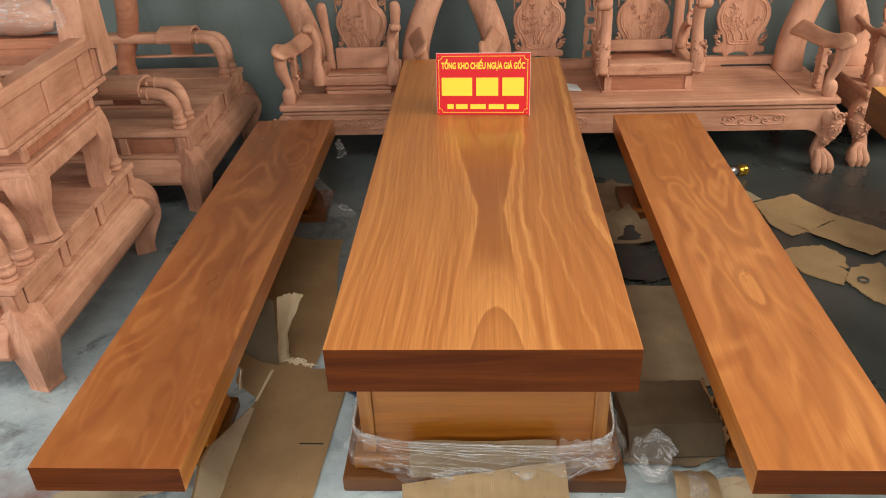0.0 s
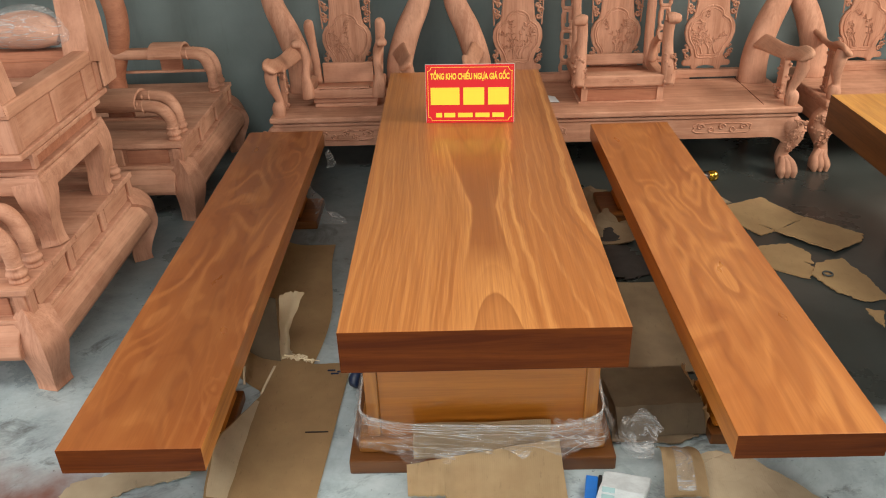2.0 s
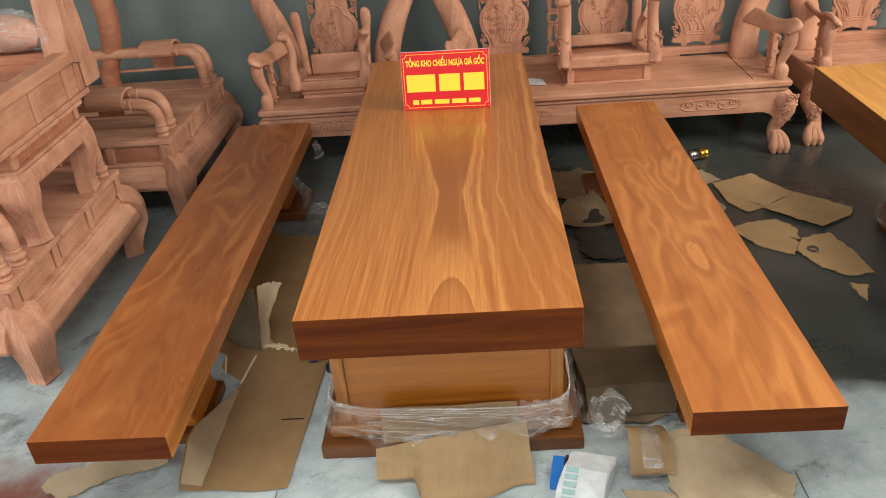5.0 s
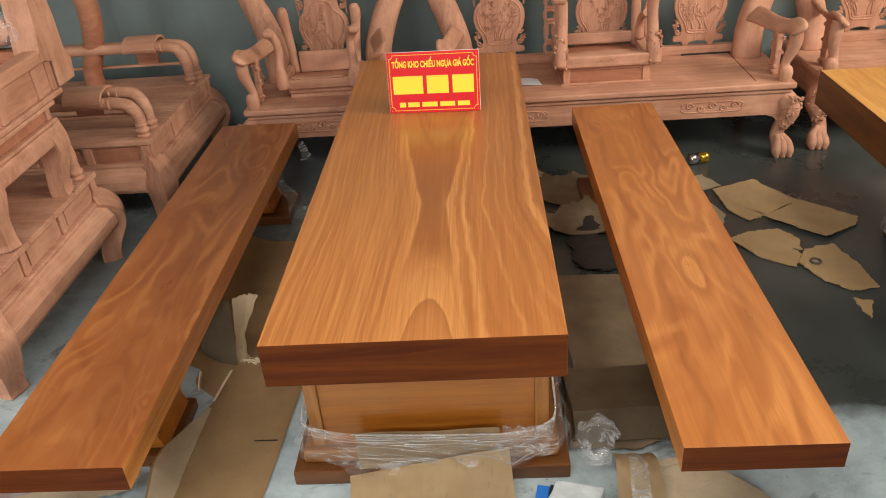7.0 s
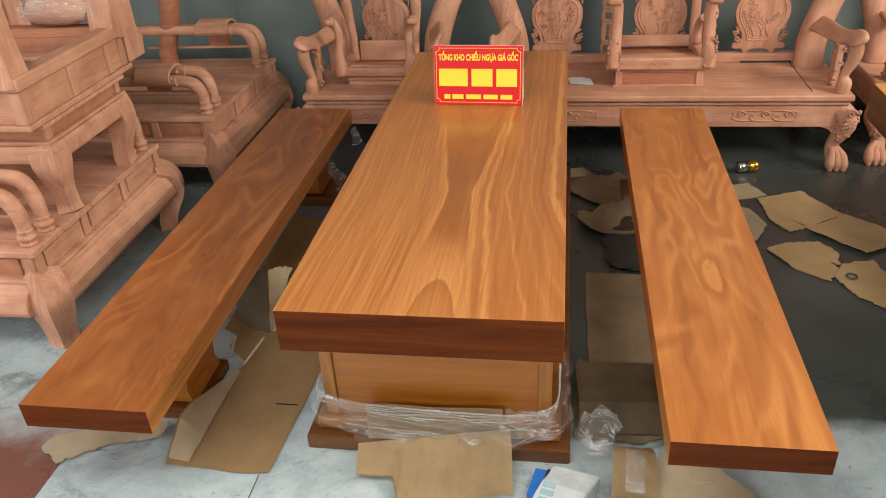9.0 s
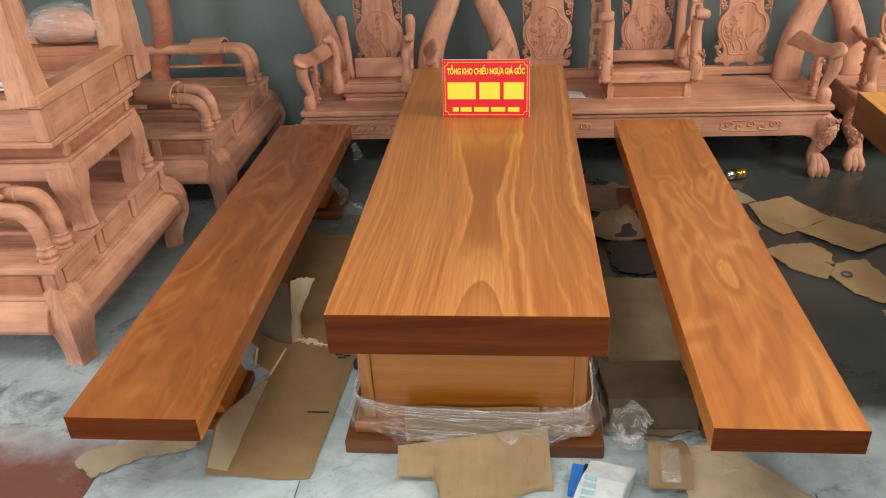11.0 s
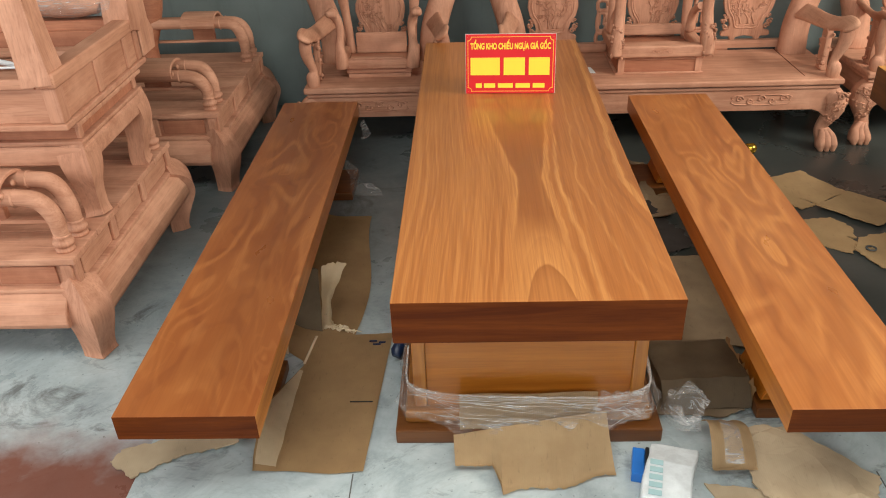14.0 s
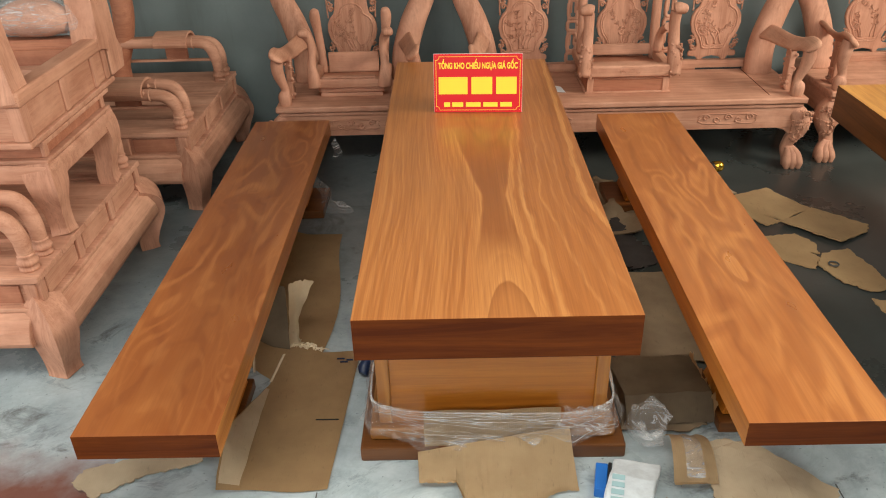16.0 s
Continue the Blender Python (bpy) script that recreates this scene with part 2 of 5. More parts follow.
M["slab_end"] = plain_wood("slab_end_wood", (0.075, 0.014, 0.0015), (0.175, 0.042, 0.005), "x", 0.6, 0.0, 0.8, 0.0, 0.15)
# the light that falls on the bench sides is put into this lacquer colour
M["lit_side"] = plain_wood("lit_side_wood", (0.33, 0.105, 0.017), (0.55, 0.215, 0.042), "y", 0.36, 0.3, 0.7, dusty=0.05)
M["lacquer"] = plain_wood("lacquered_pine", (0.35, 0.108, 0.010), (0.50, 0.175, 0.017), "x", 0.34, 0.3, 0.5, dusty=0.05)
M["lacquer_up"] = plain_wood("lacquered_pine_upright", (0.34, 0.12, 0.018), (0.54, 0.23, 0.04), "z", 0.34, 0.3, 0.5, dusty=0.05)
M["plinth"] = plain_wood("plinth_wood", (0.10, 0.032, 0.006), (0.19, 0.066, 0.012), "x", 0.4, 0.2, 0.5, dusty=0.05)
M["moulding"] = plain_wood("moulding_wood", (0.20, 0.070, 0.010), (0.34, 0.135, 0.020), "x", 0.36, 0.2, 0.5, dusty=0.05)
M["raw"] = plain_wood("raw_hardwood", (0.40, 0.180, 0.106), (0.57, 0.300, 0.192), "x", 0.72)
M["raw_up"] = plain_wood("raw_hardwood_upright", (0.38, 0.170, 0.100), (0.57, 0.295, 0.188), "z", 0.72)
M["raw_y"] = plain_wood("raw_hardwood_cross", (0.39, 0.170, 0.098), (0.56, 0.295, 0.184), "y", 0.72)
M["carved"] = plain_wood("carved_hardwood", (0.32, 0.138, 0.080), (0.55, 0.285, 0.180), "z", 0.72, 0.0, 1.6)
M["raw_red"] = plain_wood("raw_red_hardwood", (0.31, 0.11, 0.058), (0.46, 0.195, 0.105), "x", 0.7)
M["yellow_top"] = plain_wood("amber_slab_wood", (0.42, 0.17, 0.03), (0.62, 0.30, 0.06), "y", 0.34, 0.3, 0.5, dusty=0.05)
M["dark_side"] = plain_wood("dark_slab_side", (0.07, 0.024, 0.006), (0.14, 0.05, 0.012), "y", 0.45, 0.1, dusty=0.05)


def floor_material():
    """Dark polished cement, marbled towards the entrance; light there and shade beyond are put into the colour, fading
    unevenly on the west side.
    """
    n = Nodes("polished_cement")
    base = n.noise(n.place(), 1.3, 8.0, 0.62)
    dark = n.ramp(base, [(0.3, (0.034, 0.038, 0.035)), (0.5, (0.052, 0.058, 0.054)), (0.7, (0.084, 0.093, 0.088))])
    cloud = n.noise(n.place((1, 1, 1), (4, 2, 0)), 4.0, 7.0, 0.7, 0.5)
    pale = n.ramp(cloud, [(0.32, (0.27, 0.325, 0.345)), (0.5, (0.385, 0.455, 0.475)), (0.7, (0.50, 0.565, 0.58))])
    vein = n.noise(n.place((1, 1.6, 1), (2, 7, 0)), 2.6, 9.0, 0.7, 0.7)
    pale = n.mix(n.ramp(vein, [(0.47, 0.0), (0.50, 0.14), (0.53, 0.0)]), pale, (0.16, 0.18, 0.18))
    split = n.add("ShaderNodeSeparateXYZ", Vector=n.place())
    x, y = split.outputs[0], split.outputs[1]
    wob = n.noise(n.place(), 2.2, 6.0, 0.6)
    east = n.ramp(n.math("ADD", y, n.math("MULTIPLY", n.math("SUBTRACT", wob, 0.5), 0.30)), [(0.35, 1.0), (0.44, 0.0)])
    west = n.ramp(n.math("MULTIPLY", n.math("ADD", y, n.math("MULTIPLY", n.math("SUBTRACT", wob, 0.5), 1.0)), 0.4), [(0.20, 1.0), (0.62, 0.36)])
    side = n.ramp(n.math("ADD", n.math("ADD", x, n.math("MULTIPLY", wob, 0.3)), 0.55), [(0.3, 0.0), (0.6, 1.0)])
    # bright near floor and shaded far floor are painted by this mask
    lit_mask = n.mix(side, west, east)
    colour = n.mix(lit_mask, dark, pale)
    grime = n.noise(n.place((1, 1.4, 1), (9, 5, 0)), 3.4, 9.0, 0.72, 0.8)
    colour = n.mix(n.ramp(grime, [(0.56, 0.0), (0.68, 0.7)]), colour, (0.06, 0.06, 0.056))
    speck = n.noise(n.place(), 46.0, 3.0, 0.6)
    colour = n.mix(n.ramp(speck, [(0.66, 0.0), (0.74, 0.6)]), colour, (0.05, 0.048, 0.045))
    # red oxide paint, rubbed out along its far edge
    patch = n.noise(n.place(), 7.0, 4.0)
    far = n.math("ADD", y, n.math("MULTIPLY", patch, 0.35))
    red = n.math("MULTIPLY", n.math("LESS_THAN", x, -1.252), n.ramp(far, [(0.20, 1.0), (0.44, 0.0)]))
    colour = n.mix(n.math("MULTIPLY", red, 0.92), colour, n.mix(base, (0.115, 0.028, 0.013), (0.20, 0.056, 0.027)))
    n.bump(n.math("ADD", base, speck), 0.08, 0.002)
    return n.done(colour, n.ramp(base, [(0.3, 0.22), (0.7, 0.40)]), spec=0.45)


def wall_material(name, a, b, stain):
    n = Nodes(name)
    big = n.noise(n.place(), 0.9, 6.0, 0.6)
    colour = n.ramp(big, [(0.3, a), (0.7, b)])
    runs = n.noise(n.place((5, 5, 0.7)), 1.2, 6.0, 0.65)
    colour = n.mix(n.ramp(runs, [(0.52, 0.0), (0.75, 0.45)]), colour, stain)
    fine = n.noise(n.place(), 60.0, 3.0)
    n.bump(n.math("ADD", fine, big), 0.25, 0.003)
    return n.done(colour, 0.82)


def card_material(name, a, b):
    n = Nodes(name)
    blot = n.noise(n.place(), 6.0, 6.0, 0.6)
    colour = n.ramp(blot, [(0.3, a), (0.7, b)])
    flute = n.add("ShaderNodeTexWave", Vector=n.place(), Scale=48.0, Distortion=0.6).outputs[1]
    colour = n.mix(n.math("MULTIPLY", flute, 0.10), colour, a)
    scuff = n.noise(n.place((3, 1, 1)), 22.0, 5.0, 0.7)
    colour = n.mix(n.ramp(scuff, [(0.6, 0.0), (0.72, 0.45)]), colour, tuple(c * 0.55 for c in a))
    n.bump(n.math("ADD", blot, n.math("MULTIPLY", flute, 0.25)), 0.2, 0.002)
    return n.done(colour, 0.78)


def film_material(name, clear, milk):
    """Stretch film: mostly see-through, milky in the folds, with wet gloss."""
    n = Nodes(name)
    fold = n.noise(n.place((0.5, 0.7, 3.4)), 15.0, 6.0, 0.70, 1.4)
    n.bump(fold, 0.9, 0.014)
    n.done((0.88, 0.88, 0.87), 0.09, spec=0.8)
    n.put(n.bsdf.inputs["Alpha"], n.ramp(fold, [(0.50, clear), (0.70, milk)]))
    return n.mat


def flat_material(name, colour, rough=0.5, metal=0.0, vary=0.12, coat=0.0):
    n = Nodes(name)
    f = n.noise(n.place(), 18.0, 5.0, 0.6)
    c = n.mix(n.ramp(f, [(0.35, 0.0), (0.7, 1.0)]), tuple(k * (1 - vary) for k in colour), colour)
    n.bump(f, 0.08, 0.001)
    return n.done(c, rough, metal=metal, coat=coat)


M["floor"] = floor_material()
M["joint"] = flat_material("floor_joint", (0.10, 0.105, 0.10), 0.8)
M["wall"] = wall_material("blue_grey_wall", (0.112, 0.146, 0.146), (0.190, 0.232, 0.230), (0.070, 0.088, 0.090))
M["plaster"] = wall_material("grey_plaster", (0.11, 0.112, 0.108), (0.16, 0.162, 0.155), (0.08, 0.08, 0.076))
M["roof"] = flat_material("roof_sheet", (0.10, 0.106, 0.11), 0.5)
M["card"] = card_material("cardboard", (0.40, 0.255, 0.122), (0.51, 0.34, 0.168))
M["card_tan"] = card_material("tan_cardboard", (0.46, 0.315, 0.165), (0.58, 0.42, 0.235))
M["card_pale"] = card_material("pale_cardboard", (0.62, 0.49, 0.31), (0.78, 0.66, 0.46))
M["card_grey"] = card_material("dusty_cardboard", (0.33, 0.255, 0.165), (0.45, 0.36, 0.24))
# brown card darkened: shade under and between the furniture is put into its colour
M["card_brown"] = card_material("shaded_cardboard", (0.145, 0.102, 0.060), (0.225, 0.165, 0.098))
M["film"] = film_material("stretch_film", 0.07, 0.55)
M["film_dense"] = film_material("bunched_stretch_film", 0.12, 0.62)
M["film_crease"] = film_material("stretched_film_crease", 0.45, 0.80)
M["red"] = flat_material("red_acrylic", (0.66, 0.004, 0.012), 0.45, vary=0.04)
M["yellow"] = flat_material("yellow_vinyl", (0.95, 0.72, 0.06), 0.3, vary=0.03)
M["acrylic"] = flat_material("milky_acrylic", (0.75, 0.80, 0.78), 0.15)
M["white_bag"] = flat_material("white_sack", (0.74, 0.80, 0.83), 0.35, vary=0.28)
M["blue"] = flat_material("blue_plastic", (0.02, 0.16, 0.55), 0.35)
M["black"] = flat_material("black_plastic", (0.015, 0.015, 0.017), 0.4)
M["gold"] = flat_material("gold_can", (0.75, 0.45, 0.06), 0.22, metal=0.9)
M["silver"] = flat_material("can_metal", (0.7, 0.7, 0.7), 0.25, metal=1.0)
M["white"] = flat_material("white_strap", (0.78, 0.80, 0.82), 0.4)
M["navy"] = flat_material("navy_plastic", (0.010, 0.028, 0.085), 0.4, vary=0.4)
M["print"] = flat_material("pale_teal_print", (0.36, 0.55, 0.58), 0.5)
M["scrap"] = flat_material("dark_scrap", (0.035, 0.03, 0.028), 0.7, vary=0.4)

# ---- mesh helpers ----


def bm_box(x0, x1, y0, y1, z0, z1, bevel=0.004, seg=2):
    bm = bmesh.new()
    bmesh.ops.create_cube(bm, size=1)
    for v in bm.verts:
        v.co = Vector(((x0 + x1) / 2 + v.co.x * (x1 - x0), (y0 + y1) / 2 + v.co.y * (y1 - y0), (z0 + z1) / 2 + v.co.z * (z1 - z0)))
    if bevel:
        bmesh.ops.bevel(bm, geom=bm.edges[:], offset=bevel, segments=seg, affect="EDGES", profile=0.6)
    return bm


def bm_prism(outline, depth, m=None, bevel=0.003, seg=1):
    """A flat outline in x, z given thickness along y, from y = 0 to depth."""
    bm = bmesh.new()
    ring = [bm.verts.new((x, 0, z)) for x, z in outline]
    face = bm.faces.new(ring)
    made = bmesh.ops.extrude_face_region(bm, geom=[face])
    for v in made["geom"]:
        if isinstance(v, bmesh.types.BMVert):
            v.co.y += depth
    bmesh.ops.recalc_face_normals(bm, faces=bm.faces[:])
    if bevel:
        sharp = [e for e in bm.edges if len(e.link_faces) == 2 and e.calc_face_angle(0) > 0.9]
        bmesh.ops.bevel(bm, geom=sharp, offset=bevel, segments=seg, affect="EDGES")
    bmesh.ops.triangulate(bm, faces=[f for f in bm.faces if len(f.verts) > 4])
    if m is not None:
        bm.transform(m)
    return bm


def smooth_path(points, steps=6):
    out = []
    p = [points[0]] + list(points) + [points[-1]]
    for i in range(1, len(p) - 2):
        for k in range(steps):
            t = k / steps
            out.append(tuple(0.5 * (2 * b + (c - a) * t + (2 * a - 5 * b + 4 * c - d) * t * t + (3 * b - a - 3 * c + d) * t ** 3) for a, b, c, d in zip(p[i - 1], p[i], p[i + 1], p[i + 2])))
    out.append(tuple(points[-1]))
    return out


def bm_tube(points, n=14, steps=6, flat=1.0, square=0.0, dome=False):
    """A swept limb. Each point: x, y, z, radius. flat: thickness across y against width."""
    path = smooth_path(points, steps)
    if dome:
        tip, before = Vector(path[-1][:3]), Vector(path[-2][:3])
        ahead, r = (tip - before).normalized(), path[-1][3]
        path += [(*(tip + ahead * r * k), r * q) for k, q in ((0.30, 0.94), (0.55, 0.80), (0.75, 0.58), (0.86, 0.28))]
    bm = bmesh.new()
    rings = []
    side = Vector((0, 1, 0))
    for i, p in enumerate(path):
        a, b = Vector(path[max(0, i - 1)][:3]), Vector(path[min(len(path) - 1, i + 1)][:3])
        t = (b - a).normalized()
        s = side - t * side.dot(t)
        s = s.normalized() if s.length > 0.05 else Vector((1, 0, 0))
        u = t.cross(s).normalized()
        side = s
        ring = []
        for k in range(n):
            w = 2 * math.pi * k / n
            cu, cs = math.cos(w), math.sin(w)
            q = 1 + square * (1 / max(abs(cu), abs(cs)) - 1)
            ring.append(bm.verts.new(Vector(p[:3]) + (u * cu + s * cs * flat) * p[3] * q))
        rings.append(ring)
    for a, b in zip(rings, rings[1:]):
        for k in range(n):
            bm.faces.new((a[k], a[(k + 1) % n], b[(k + 1) % n], b[k]))
    bm.faces.new(rings[0][::-1]), bm.faces.new(rings[-1])
    bmesh.ops.recalc_face_normals(bm, faces=bm.faces[:])
    for f in bm.faces:
        f.smooth = len(f.verts) == 4 and square < 0.95
    return bm


def bm_lathe(profile, n=18, at=(0, 0, 0)):
    """Turned part: profile of radius, height."""
    return bm_tube_straight([(at[0], at[1], at[2] + z, max(r, 0.001)) for r, z in profile], n)


def bm_tube_straight(rows, n):
    bm = bmesh.new()
    rings = [[bm.verts.new((x + r * math.cos(2 * math.pi * k / n), y + r * math.sin(2 * math.pi * k / n), z)) for k in range(n)] for x, y, z, r in rows]
    for a, b in zip(rings, rings[1:]):
        for k in range(n):
            bm.faces.new((a[k], a[(k + 1) % n], b[(k + 1) % n], b[k])).smooth = True
    bm.faces.new(rings[0][::-1]), bm.faces.new(rings[-1])
    return bm


def fuse(*meshes):
    """Several pieces of one part in one bmesh."""
    whole = meshes[0]
    for bm in meshes[1:]:
        data = bpy.data.meshes.new("join")
        bm.to_mesh(data)
        whole.from_mesh(data)
        bpy.data.meshes.remove(data)
        bm.free()
    return whole


def part(name, bm, material, parent=None, label=""):
    data = bpy.data.meshes.new(name)
    bm.to_mesh(data)
    bm.free()
    for one in material if isinstance(material, list) else [material]:
        data.materials.append(one)
    ob = new(name, data)
    if parent:
        ob.parent = parent
    return tagged(ob, label)


def thing(name, m, label, category, group="", kind=""):
    ob = new(name)
    ob.empty_display_size = 0.1
    ob.matrix_basis = m
    return tagged(ob, label, category, group, kind)


def wobble(bm, size, freq, seed=0.0, axes=(1, 1, 1)):
    for v in bm.verts:
        d = noise.noise_vector(v.co * freq + Vector((seed, seed * 1.7, seed * 0.6)))
        v.co += Vector((d.x * axes[0], d.y * axes[1], d.z * axes[2])) * size
    return bm


# ---- the setting ----
BACK, FRONT, LEFT, RIGHT, HIGH = 3.34, -4.2, -4.5, 4.6, 3.7


def setting(name, bm, material, label, category):
    return tagged(part(name, bm, material), label, category, kind="structure")


floor = setting("floor", bm_box(LEFT, RIGHT, FRONT - 3, BACK, -0.12, 0.0, 0), M["floor"], "dark polished cement floor, marbled near the entrance and painted paler there as if lit, with a red painted patch", "floor")
for y in (-0.62,):
    part("joint", bm_box(-1.25, RIGHT, y - 0.0022, y + 0.0022, 0.0, 0.0006, 0), M["joint"], floor)
for x in (-0.56, 1.06):
    part("joint", bm_box(x - 0.0022, x + 0.0022, -2.4, 0.0095, 0.0, 0.0006, 0), M["joint"], floor)
setting("wall_north", bm_box(LEFT - 0.2, RIGHT + 0.2, BACK, BACK + 0.2, -0.12, HIGH, 0), M["wall"], "blue-grey painted wall, unevenly weathered", "wall")
east = bm_box(RIGHT, RIGHT + 0.2, FRONT, -1.5, -0.12, HIGH, 0)
east = fuse(east, bm_box(RIGHT, RIGHT + 0.2, 1.3, BACK, -0.12, HIGH, 0), bm_box(RIGHT, RIGHT + 0.2, -1.5, 1.3, -0.12, 2.05, 0), bm_box(RIGHT, RIGHT + 0.2, -1.5, 1.3, 3.05, HIGH, 0))
setting("wall_east", east, M["plaster"], "plain grey plaster side wall with a high window opening", "wall")
west = bm_box(LEFT - 0.2, LEFT, FRONT, -2.6, -0.12, HIGH, 0)
west = fuse(west, bm_box(LEFT - 0.2, LEFT, 0.0, BACK, -0.12, HIGH, 0), bm_box(LEFT - 0.2, LEFT, -2.6, 0.0, 2.55, HIGH, 0))
setting("wall_west", west, M["plaster"], "plain grey plaster side wall with a wide doorway", "wall")
# out of view; closed below 1.9 m to keep low light off the floor
south = bm_box(LEFT - 0.2, -3.7, FRONT - 0.2, FRONT, -0.12, HIGH, 0)
south = fuse(south, bm_box(2.6, RIGHT + 0.2, FRONT - 0.2, FRONT, -0.12, HIGH, 0), bm_box(-3.7, 2.6, FRONT - 0.2, FRONT, 3.4, HIGH, 0), bm_box(-3.7, 2.6, FRONT - 0.2, FRONT, -0.12, 1.9, 0))
setting("wall_south", south, M["plaster"], "unseen plain grey plaster front wall, closed low against light, with a wide high opening", "wall")
setting("ceiling", bm_box(LEFT - 0.2, RIGHT + 0.2, FRONT - 0.2, BACK + 0.2, HIGH, HIGH + 0.1, 0), M["roof"], "grey metal sheet roof", "ceiling")

# ---- the slab table ----
TABLE_W, TABLE_L, TABLE_Z0, TABLE_Z1 = 0.80, 2.44, 0.522, 0.659


def slab(length, width, z0, z1, top, end, bevel):
    """A solid plank; end grain has its own material, long sides one brightened as if lit."""
    bm = bm_box(-width / 2, width / 2, 0, length, z0, z1, bevel, 2)
    for f in bm.faces:
        f.normal_update()
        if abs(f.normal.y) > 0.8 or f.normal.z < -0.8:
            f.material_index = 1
        elif abs(f.normal.x) > 0.8:
            f.material_index = 2
    return bm, [top, end, M["lit_side"]]


def pedestal(parent, x0, x1, y0, y1, z1, foot):
    """Panelled box foot: corner posts, rails, sunk panels, stepped plinth."""
    p = 0.042
    for x in (x0, x1 - p):
        for y in (y0, y1 - p):
            part("post", bm_box(x, x + p, y, y + p, 0.105, z1, 0.006), M["lacquer_up"], parent)
    for y in (y0 + 0.010, y1 - 0.024):
        part("panel", bm_box(x0 + p, x1 - p, y, y + 0.014, 0.105, z1, 0.002), M["lacquer"], parent)
    for x in (x0 + 0.010, x1 - 0.024):
        part("panel", bm_box(x, x + 0.014, y0 + p, y1 - p, 0.105, z1, 0.002), M["lacquer_up"], parent)
    part("moulding", bm_box(x0 - foot * 0.5, x1 + foot * 0.5, y0 - foot * 0.4, y1 + foot * 0.4, 0.055, 0.105, 0.014, 3), M["moulding"], parent)
    part("plinth", bm_box(x0 - foot, x1 + foot, y0 - foot, y1 + foot, 0.0, 0.055, 0.008, 2), M["plinth"], parent, "dark stepped plinth")


table = thing("slab_table", pose(0, 0, 0), "long solid wood slab table with orange-brown lacquered cathedral grain", "table")
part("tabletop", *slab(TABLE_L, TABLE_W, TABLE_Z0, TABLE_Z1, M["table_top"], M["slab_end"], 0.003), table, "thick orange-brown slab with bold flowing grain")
pedestal(table, -0.370, 0.370, 0.202, 2.238, TABLE_Z0, 0.062)


# ---- the two benches ----
def bench(x, y, length, width, z1, thick, top, label):
    b = thing("slab_bench", pose(x, y, 0), label, "bench", "benches beside the table")
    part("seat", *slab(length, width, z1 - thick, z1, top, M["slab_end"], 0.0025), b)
    z0 = z1 - thick
    for near, wide in ((0.40, 0.118), (length - 0.40, 0.190)):
        y0, y1 = near, near + 0.25
        # waisted foot: wide under the seat, narrow above its plinth
        shape = [(-0.145, z0), (-0.135, z0 - 0.035), (-0.10, z0 - 0.075), (-0.088, 0.10), (-0.105, 0.052), (0.105, 0.052), (0.088, 0.10), (0.10, z0 - 0.075), (0.135, z0 - 0.035), (0.145, z0)]
        part("foot_block", bm_prism(shape, 0.23, Matrix.Translation((0, y0 + 0.01, 0)), 0.006, 2), M["lacquer"], b)
        part("plinth", bm_box(-wide, wide, y0 - 0.02, y1 + 0.02, 0.0, 0.046, 0.008), M["plinth"], b)
    return b


bench(-0.977, -0.142, 2.45, 0.402, 0.388, 0.084, M["bench_a"], "long red-brown lacquered slab bench with swirling grain")
bench(0.884, -0.136, 2.44, 0.412, 0.390, 0.084, M["bench_b"], "long amber-brown lacquered slab bench with an eye in its grain")

# ---- stretch film and cardboard on the table's foot ----


def sheet(nx, ny, place_at):
    """An open grid from a function of u, v in 0..1."""
    bm = bmesh.new()
    g = [[bm.verts.new(place_at(i / nx, j / ny)) for j in range(ny + 1)] for i in range(nx + 1)]
    for i in range(nx):
        for j in range(ny):
            bm.faces.new((g[i][j], g[i + 1][j], g[i + 1][j + 1], g[i][j + 1])).smooth = True
    return bm


def thicken(bm, by):
    """Gives a sheet its thickness and keeps its cut edges crisp."""
    bmesh.ops.solidify(bm, geom=bm.faces[:], thickness=by)
    bmesh.ops.recalc_face_normals(bm, faces=bm.faces[:])
    for e in bm.edges:
        e.smooth = len(e.link_faces) == 2 and e.calc_face_angle(0) < 0.7


def wrap_film(u, v):
    # runs round the foot's near side and its two corners
    s = u * 1.5 - 0.75
    x = max(-0.380, min(0.380, s * 0.76 / 0.78))
    over = max(0.0, abs(s) - 0.39)
    y = 0.190 + over
    sag = 0.012 * math.sin(s * 9)
    z = 0.203 - 0.012 * (x + 0.38) / 0.76 - v * (0.125 - 0.22 * max(0.0, abs(s) - 0.24) * (abs(s) < 0.40) - 0.035 * (abs(s) >= 0.40) + sag)
    d = noise.noise_vector(Vector((s * 9, v * 5, 0.3)))
    bulge = 0.016 + 0.05 * v * (0.4 + abs(d.x))
    sx = 1 if x > 0 else -1
    ahead = 0.030 * min(1.0, max(0.0, (0.33 - abs(s)) / 0.08))
    return (x + sx * bulge * min(1, over * 20 + 0.15) + d.z * 0.006, y - ahead - bulge * (1 if over < 0.02 else 0.1), z + d.y * 0.012)


